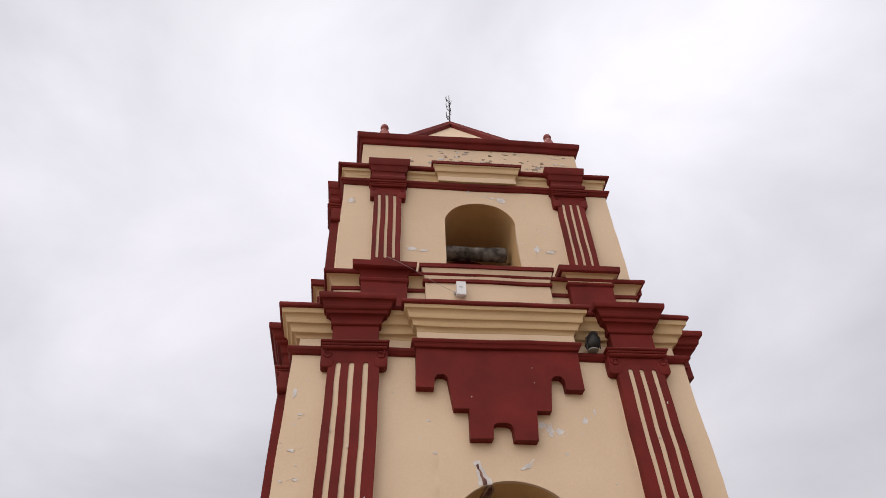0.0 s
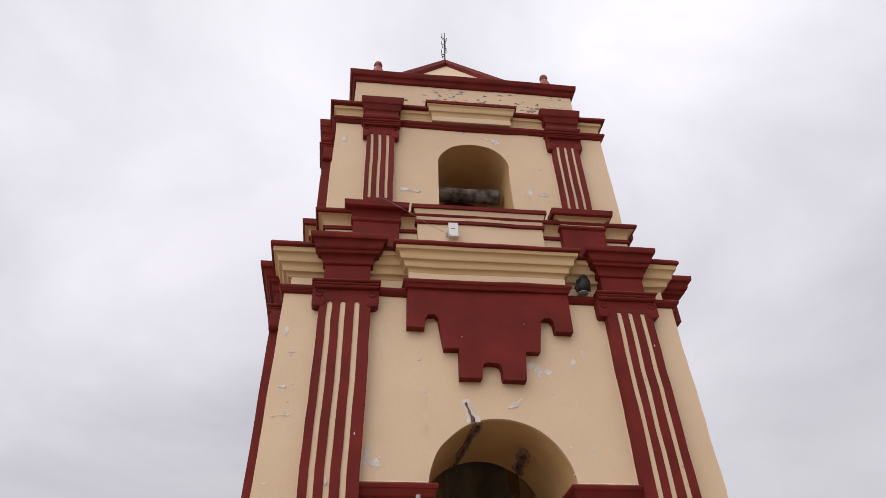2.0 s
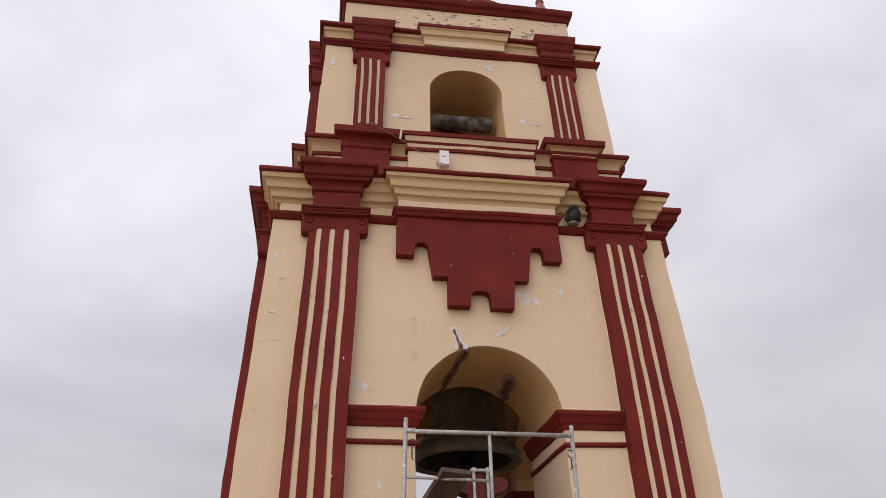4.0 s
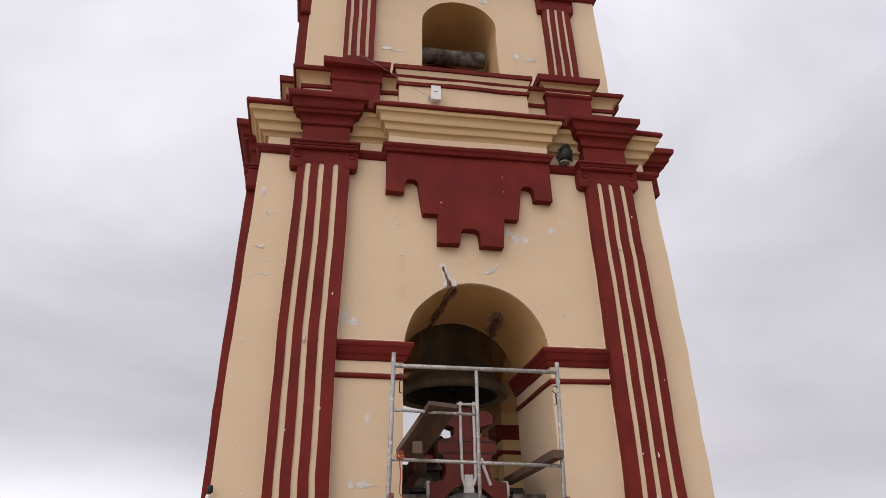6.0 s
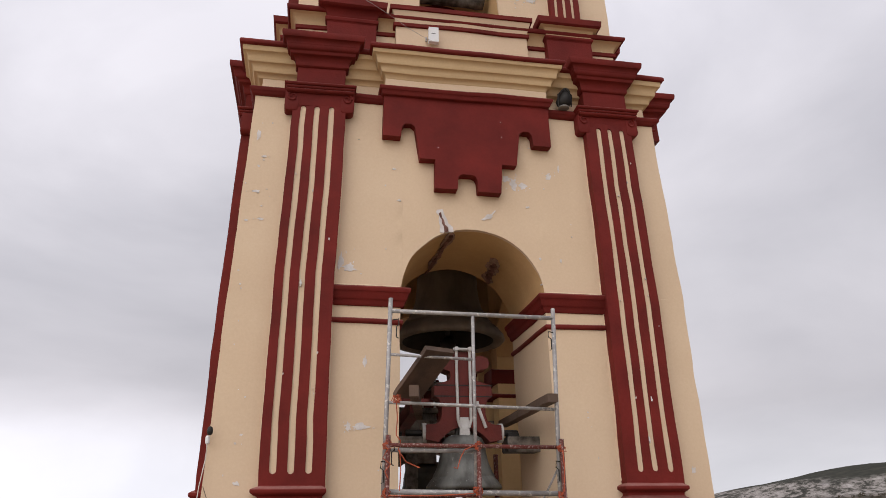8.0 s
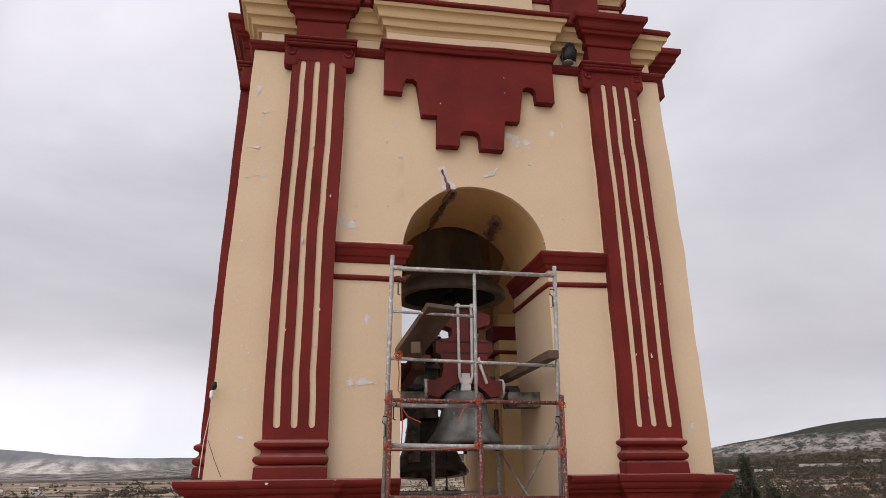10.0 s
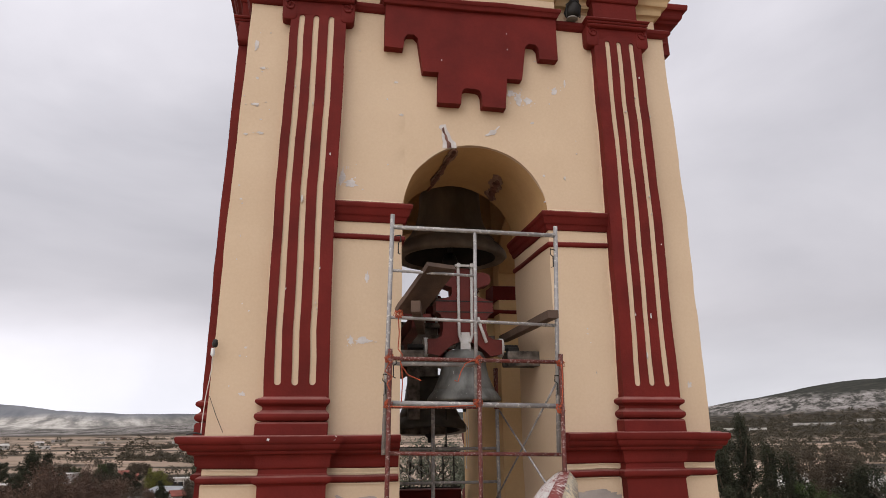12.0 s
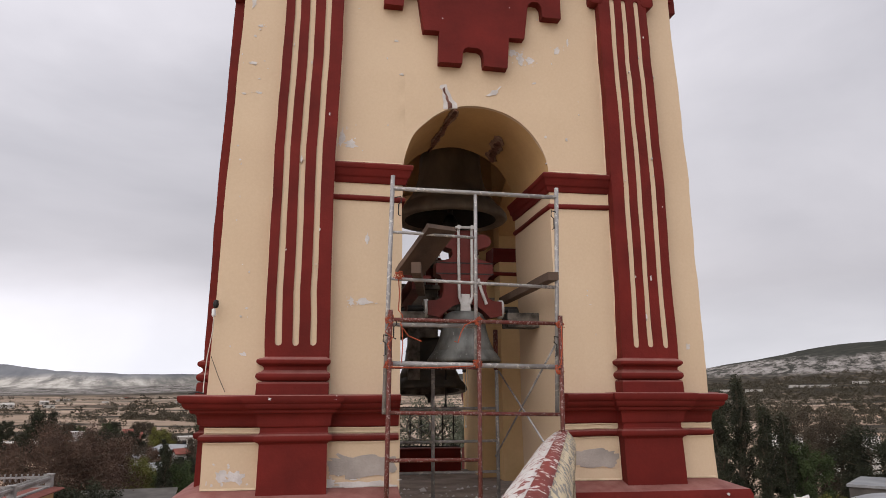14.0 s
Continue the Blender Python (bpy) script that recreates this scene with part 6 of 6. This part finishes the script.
def house(name, az, dist, turn, w, d, h, roof, roof_mat, label, wall_mat=WHITE_WALL, windows=2, group="houses of the town"):
    p = from_eye(az, dist)
    th = thing(name, p, label, "house", group)
    m = Matrix.Translation(p) @ Matrix.Rotation(radians(turn), 4, "Z")
    bm = bmesh.new()
    local_box(bm, m, -w / 2, w / 2, -d / 2, d / 2, -0.3, h)
    part("wall", bm, wall_mat, th)
    bm = bmesh.new()
    if roof == "flat":
        local_box(bm, m, -w / 2 - 0.15, w / 2 + 0.15, -d / 2 - 0.15, d / 2 + 0.15, h, h + 0.22)
    elif roof == "slope":
        loft(bm, [[m @ Vector(q) for q in ((-w / 2 - 0.4, y, z), (w / 2 + 0.4, y, z), (w / 2 + 0.4, y, z + 0.1), (-w / 2 - 0.4, y, z + 0.1))] for y, z in ((-d / 2 - 0.5, h + 0.02), (d / 2 + 0.3, h + d * 0.16))])
    else:
        rise = d * 0.3
        loft(bm, [[m @ Vector(q) for q in ((x, -d / 2 - 0.4, h - 0.08), (x, 0, h + rise), (x, d / 2 + 0.4, h - 0.08), (x, d / 2 + 0.4, h - 0.2), (x, 0, h + rise - 0.14), (x, -d / 2 - 0.4, h - 0.2))] for x in (-w / 2 - 0.3, w / 2 + 0.3)])
    part("roof", bm, roof_mat, th)
    for k in range(windows):
        x = -w / 2 + w * (k + 0.5) / windows
        win = bmesh.new()
        local_box(win, m, x - 0.5, x + 0.5, -d / 2 - 0.03, -d / 2 + 0.05, h * 0.35, h * 0.78)
        wo = part("window", win, GLASS, th)
        fr = bmesh.new()
        local_box(fr, m, x - 0.58, x + 0.58, -d / 2 - 0.06, -d / 2 + 0.02, h * 0.35 - 0.12, h * 0.35)
        part("sill", fr, WHITE_WALL, wo)
    return th


house("house", -12.85, 172, 12, 3.6, 4, 2.7, "gable", TERRACOTTA, "small white house with a clay red roof", windows=2)
house("house", -13.15, 174, 12, 1.6, 2, 3.9, "gable", TERRACOTTA, "white house tower with a red roof", windows=1)
house("house", -9.4, 175, 15, 4.0, 5, 2.4, "flat", WHITE_WALL, "flat white house among trees", windows=3)
house("house", -11.5, 118, 20, 4.5, 4, 2.9, "slope", TIN, "low white shed with a pale metal roof", windows=2)
house("house", -20.2, 165, 0, 16, 6, 2.8, "flat", WHITE_WALL, "long low white house behind the trees", windows=4)
house("house", -13.0, 66, 6, 6.8, 6, 3.0, "slope", GREY_ROOF, "old grey roofed house with a pale ridge", windows=2)
for k in range(18):
    az, dist = random.uniform(-25, -5), random.uniform(600, 1900)
    house("farmhouse", az, dist, random.uniform(-40, 40), random.uniform(6, 11), 5, random.uniform(2.2, 3.4), random.choice(("flat", "gable")), random.choice((WHITE_WALL, TERRACOTTA, TIN)), "distant pale farmhouse in the valley", group="distant farmhouses", windows=2)
for az, dist, w in ((36.5, 880, 14), (37.4, 860, 26), (35.6, 900, 10), (33.0, 820, 16), (31.2, 860, 14), (40.2, 900, 30), (42.0, 880, 16)):
    p = from_eye(az, dist)
    house("farmhouse", az, dist, -az + random.uniform(-15, 15), w, 8, 2.4 + ground_height(p.x, p.y), "flat", random.choice((WHITE_WALL, TIN)), "distant pale building under the stony hill", group="distant farmhouses", windows=4)
house("shed", 43.6, 76, -48, 13, 7, 3.9, "flat", TIN, "shed with a broad pale metal roof", GREY_ROOF, 2, "sheds")
house("house", 37.0, 120, -40, 14, 6, 4.0, "gable", WHITE_WALL, "white house behind dark trees", windows=3)
house("house", 31.0, 46, -30, 3.2, 3, 4.8, "slope", TIN, "grey metal roofed hut beside the tower", windows=1)

# roofs and trees that fill the town to the west
random.seed(77)
for az, dist, turn, w, h, roof, material, label in (
        (-11.9, 128, 15, 6.0, 2.6, "flat", WHITE_WALL, "low white house among dark trees"),
        (-10.3, 132, -20, 5.0, 2.8, "slope", TIN, "white house with a pale metal roof"),
        (-12.2, 104, 10, 5.5, 2.2, "slope", TIN, "long pale metal roof between trees"),
        (-9.3, 128, 25, 2.8, 2.6, "gable", TERRACOTTA, "small white house with a clay red roof"),
        (-13.9, 190, 5, 7.0, 2.4, "flat", WHITE_WALL, "flat white house behind the trees"),
        (-17.5, 210, -8, 9.0, 2.4, "flat", WHITE_WALL, "flat white house behind the trees"),
        (-22.3, 190, 12, 8.0, 2.6, "slope", TIN, "house with a pale metal roof")):
    house("house", az, dist, turn, w, w * 0.8, h, roof, material, label, windows=2)
firs = [tree("broad_tree", 4.6, 4.2, DARK_LEAF, "dark green tree between the roofs", "trees of the town", 0.1, leaves=5200, size=0.15, at=from_eye(-13.2, 160)),
        tree("broad_tree", 4.0, 4.6, DUSK_LEAF, "brownish tree between the roofs", "trees of the town", 0.1, leaves=5200, size=0.15, at=from_eye(-10.2, 152)),
        tree("broad_tree", 3.4, 4.4, GREEN_LEAF, "low green tree between the roofs", "trees of the town", 0.1, leaves=5200, size=0.14, at=from_eye(-11.2, 120))]
for k in range(30):
    az, dist = random.uniform(-23, -7.5), random.uniform(112, 260)
    p = from_eye(az, dist)
    copy_thing(firs[k % 3], Matrix.Translation(p) @ Matrix.Rotation(random.uniform(0, 6.28), 4, "Z") @ Matrix.Scale(random.uniform(0.75, 1.25), 4))

# arched canopy with a trussed rim
ca = thing("canopy", from_eye(40.5, 54), "pale arched canopy roof with a white trussed rim", "canopy", "sheds")
m = Matrix.Translation(from_eye(40.5, 54)) @ Matrix.Rotation(radians(-42), 4, "Z")
outer = [(-4.2 + 8.4 * i / 20, 3.75 + 1.25 * math.sin(math.pi * i / 20)) for i in range(21)]
inner = [(x * 0.94, 3.5 + (z - 3.75) * 0.86) for x, z in outer]
bm = bmesh.new()
loft(bm, [[m @ Vector((x, y, z)) for x, z in outer] + [m @ Vector((x, y, z - 0.05)) for x, z in outer[::-1]] for y in (-1.0, 7.0)])
part("roof", bm, TIN, ca)
for name, line in (("rim", outer), ("rim", inner)):
    bm = bmesh.new()
    path_tube(bm, [m @ Vector((x, -1.05, z)) for x, z in line], 0.05, 6)
    part(name, bm, WHITE_METAL, ca)
for i in range(20):
    bm = bmesh.new()
    u, v = (outer[i], inner[i + 1]) if i % 2 else (inner[i], outer[i + 1])
    tube(bm, m @ Vector((u[0], -1.05, u[1])), m @ Vector((v[0], -1.05, v[1])), 0.035, n=6)
    part("truss_web", bm, WHITE_METAL, ca)
for x in (-4.1, 4.1):
    for y in (-1, 6.5):
        bm = bmesh.new()
        tube(bm, m @ Vector((x, y, -0.2)), m @ Vector((x, y, 3.2)), 0.08, n=8)
        part("post", bm, WHITE_METAL, ca)

# pole with pale horns
pl = thing("horn_pole", from_eye(34.95, 48), "pole with pale loudspeaker horns", "pole")
p = from_eye(34.95, 48)
bm = bmesh.new()
tube(bm, p, p + Vector((0, 0, 6.15)), 0.06, 0.045)
part("mast", bm, STEEL, pl)
for dx, dz, s in ((0.35, 5.95, 1), (0.28, 5.6, 1), (-0.3, 5.4, -1)):
    bm = bmesh.new()
    tube(bm, p + Vector((0, 0, dz)), p + Vector((dx, -0.1, dz)), 0.04, n=8)
    tube(bm, p + Vector((dx, -0.1, dz)), p + Vector((dx + 0.35 * s, -0.3, dz)), 0.05, 0.2, 12)
    part("horn", bm, WHITE_METAL, pl)

# balustraded house
corner_at = Vector((EYE[0] - 18.6, EYE[1] + 59.2, -0.3))
bh = thing("balustraded_house", corner_at, "ochre house with an arched opening, red eaves and grey stone balustrade", "house")
m = Matrix.Translation(corner_at)
bm = bmesh.new()
arched = [(-16.0, -0.3), (-16.0, 5.4), (0.0, 5.4), (0.0, -0.3), (-1.4, -0.3), (-1.4, 3.9)] + [(-2.3 + 0.9 * math.cos(math.pi * i / 12), 3.9 + 0.9 * math.sin(math.pi * i / 12)) for i in range(1, 12)] + [(-3.2, 3.9), (-3.2, -0.3)]
loft(bm, [[m @ Vector((x, y, z)) for y, z in arched] for x in (-0.3, 0.0)])
part("wall", bm, OCHRE_WALL, bh)
bm = bmesh.new()
local_box(bm, m, -8.0, -0.3, -0.3, 0.0, -0.3, 5.4)
part("wall", bm, OCHRE_WALL, bh)
bm = bmesh.new()
loft(bm, [[m @ Vector((-8.0, y - e, z)), m @ Vector((e, y - e, z)), m @ Vector((e, e, z)), m @ Vector((-8.0, e, z))] for y, e, z in ((-16, 0.02, 5.25), (-16, 0.55, 5.42), (-16, 0.55, 5.50), (-16, 0.0, 5.66))])
part("roof", bm, TERRACOTTA, bh)
for z0, z1 in ((5.66, 5.76), (6.28, 6.42)):
    bm = bmesh.new()
    local_box(bm, m, -0.42, -0.12, -16, -0.12, z0, z1)
    part("balustrade_rail", bm, STONE, bh)
    bm = bmesh.new()
    local_box(bm, m, -8.0, -0.424, -0.42, -0.12, z0, z1)
    part("balustrade_rail", bm, STONE, bh)


def baluster(x, y, pier):
    bm = bmesh.new()
    if pier:
        local_box(bm, m, x - 0.22, x + 0.22, y - 0.22, y + 0.22, 5.64, 6.56)
        local_box(bm, m, x - 0.27, x + 0.27, y - 0.27, y + 0.27, 6.50, 6.60)
        part("pier", bm, STONE, bh)
    else:
        q = m @ Vector((x, y, 0))
        spin(bm, [(0.07, 5.75), (0.10, 5.92), (0.055, 6.1), (0.075, 6.3)], (q.x, q.y, 0), 6)
        part("baluster", bm, STONE, bh)


for k in range(41):
    baluster(-0.27, -0.27 - 0.34 * k, k % 20 == 0)
for k in range(1, 20):
    baluster(-0.27 - 0.38 * k, -0.27, k % 10 == 0)
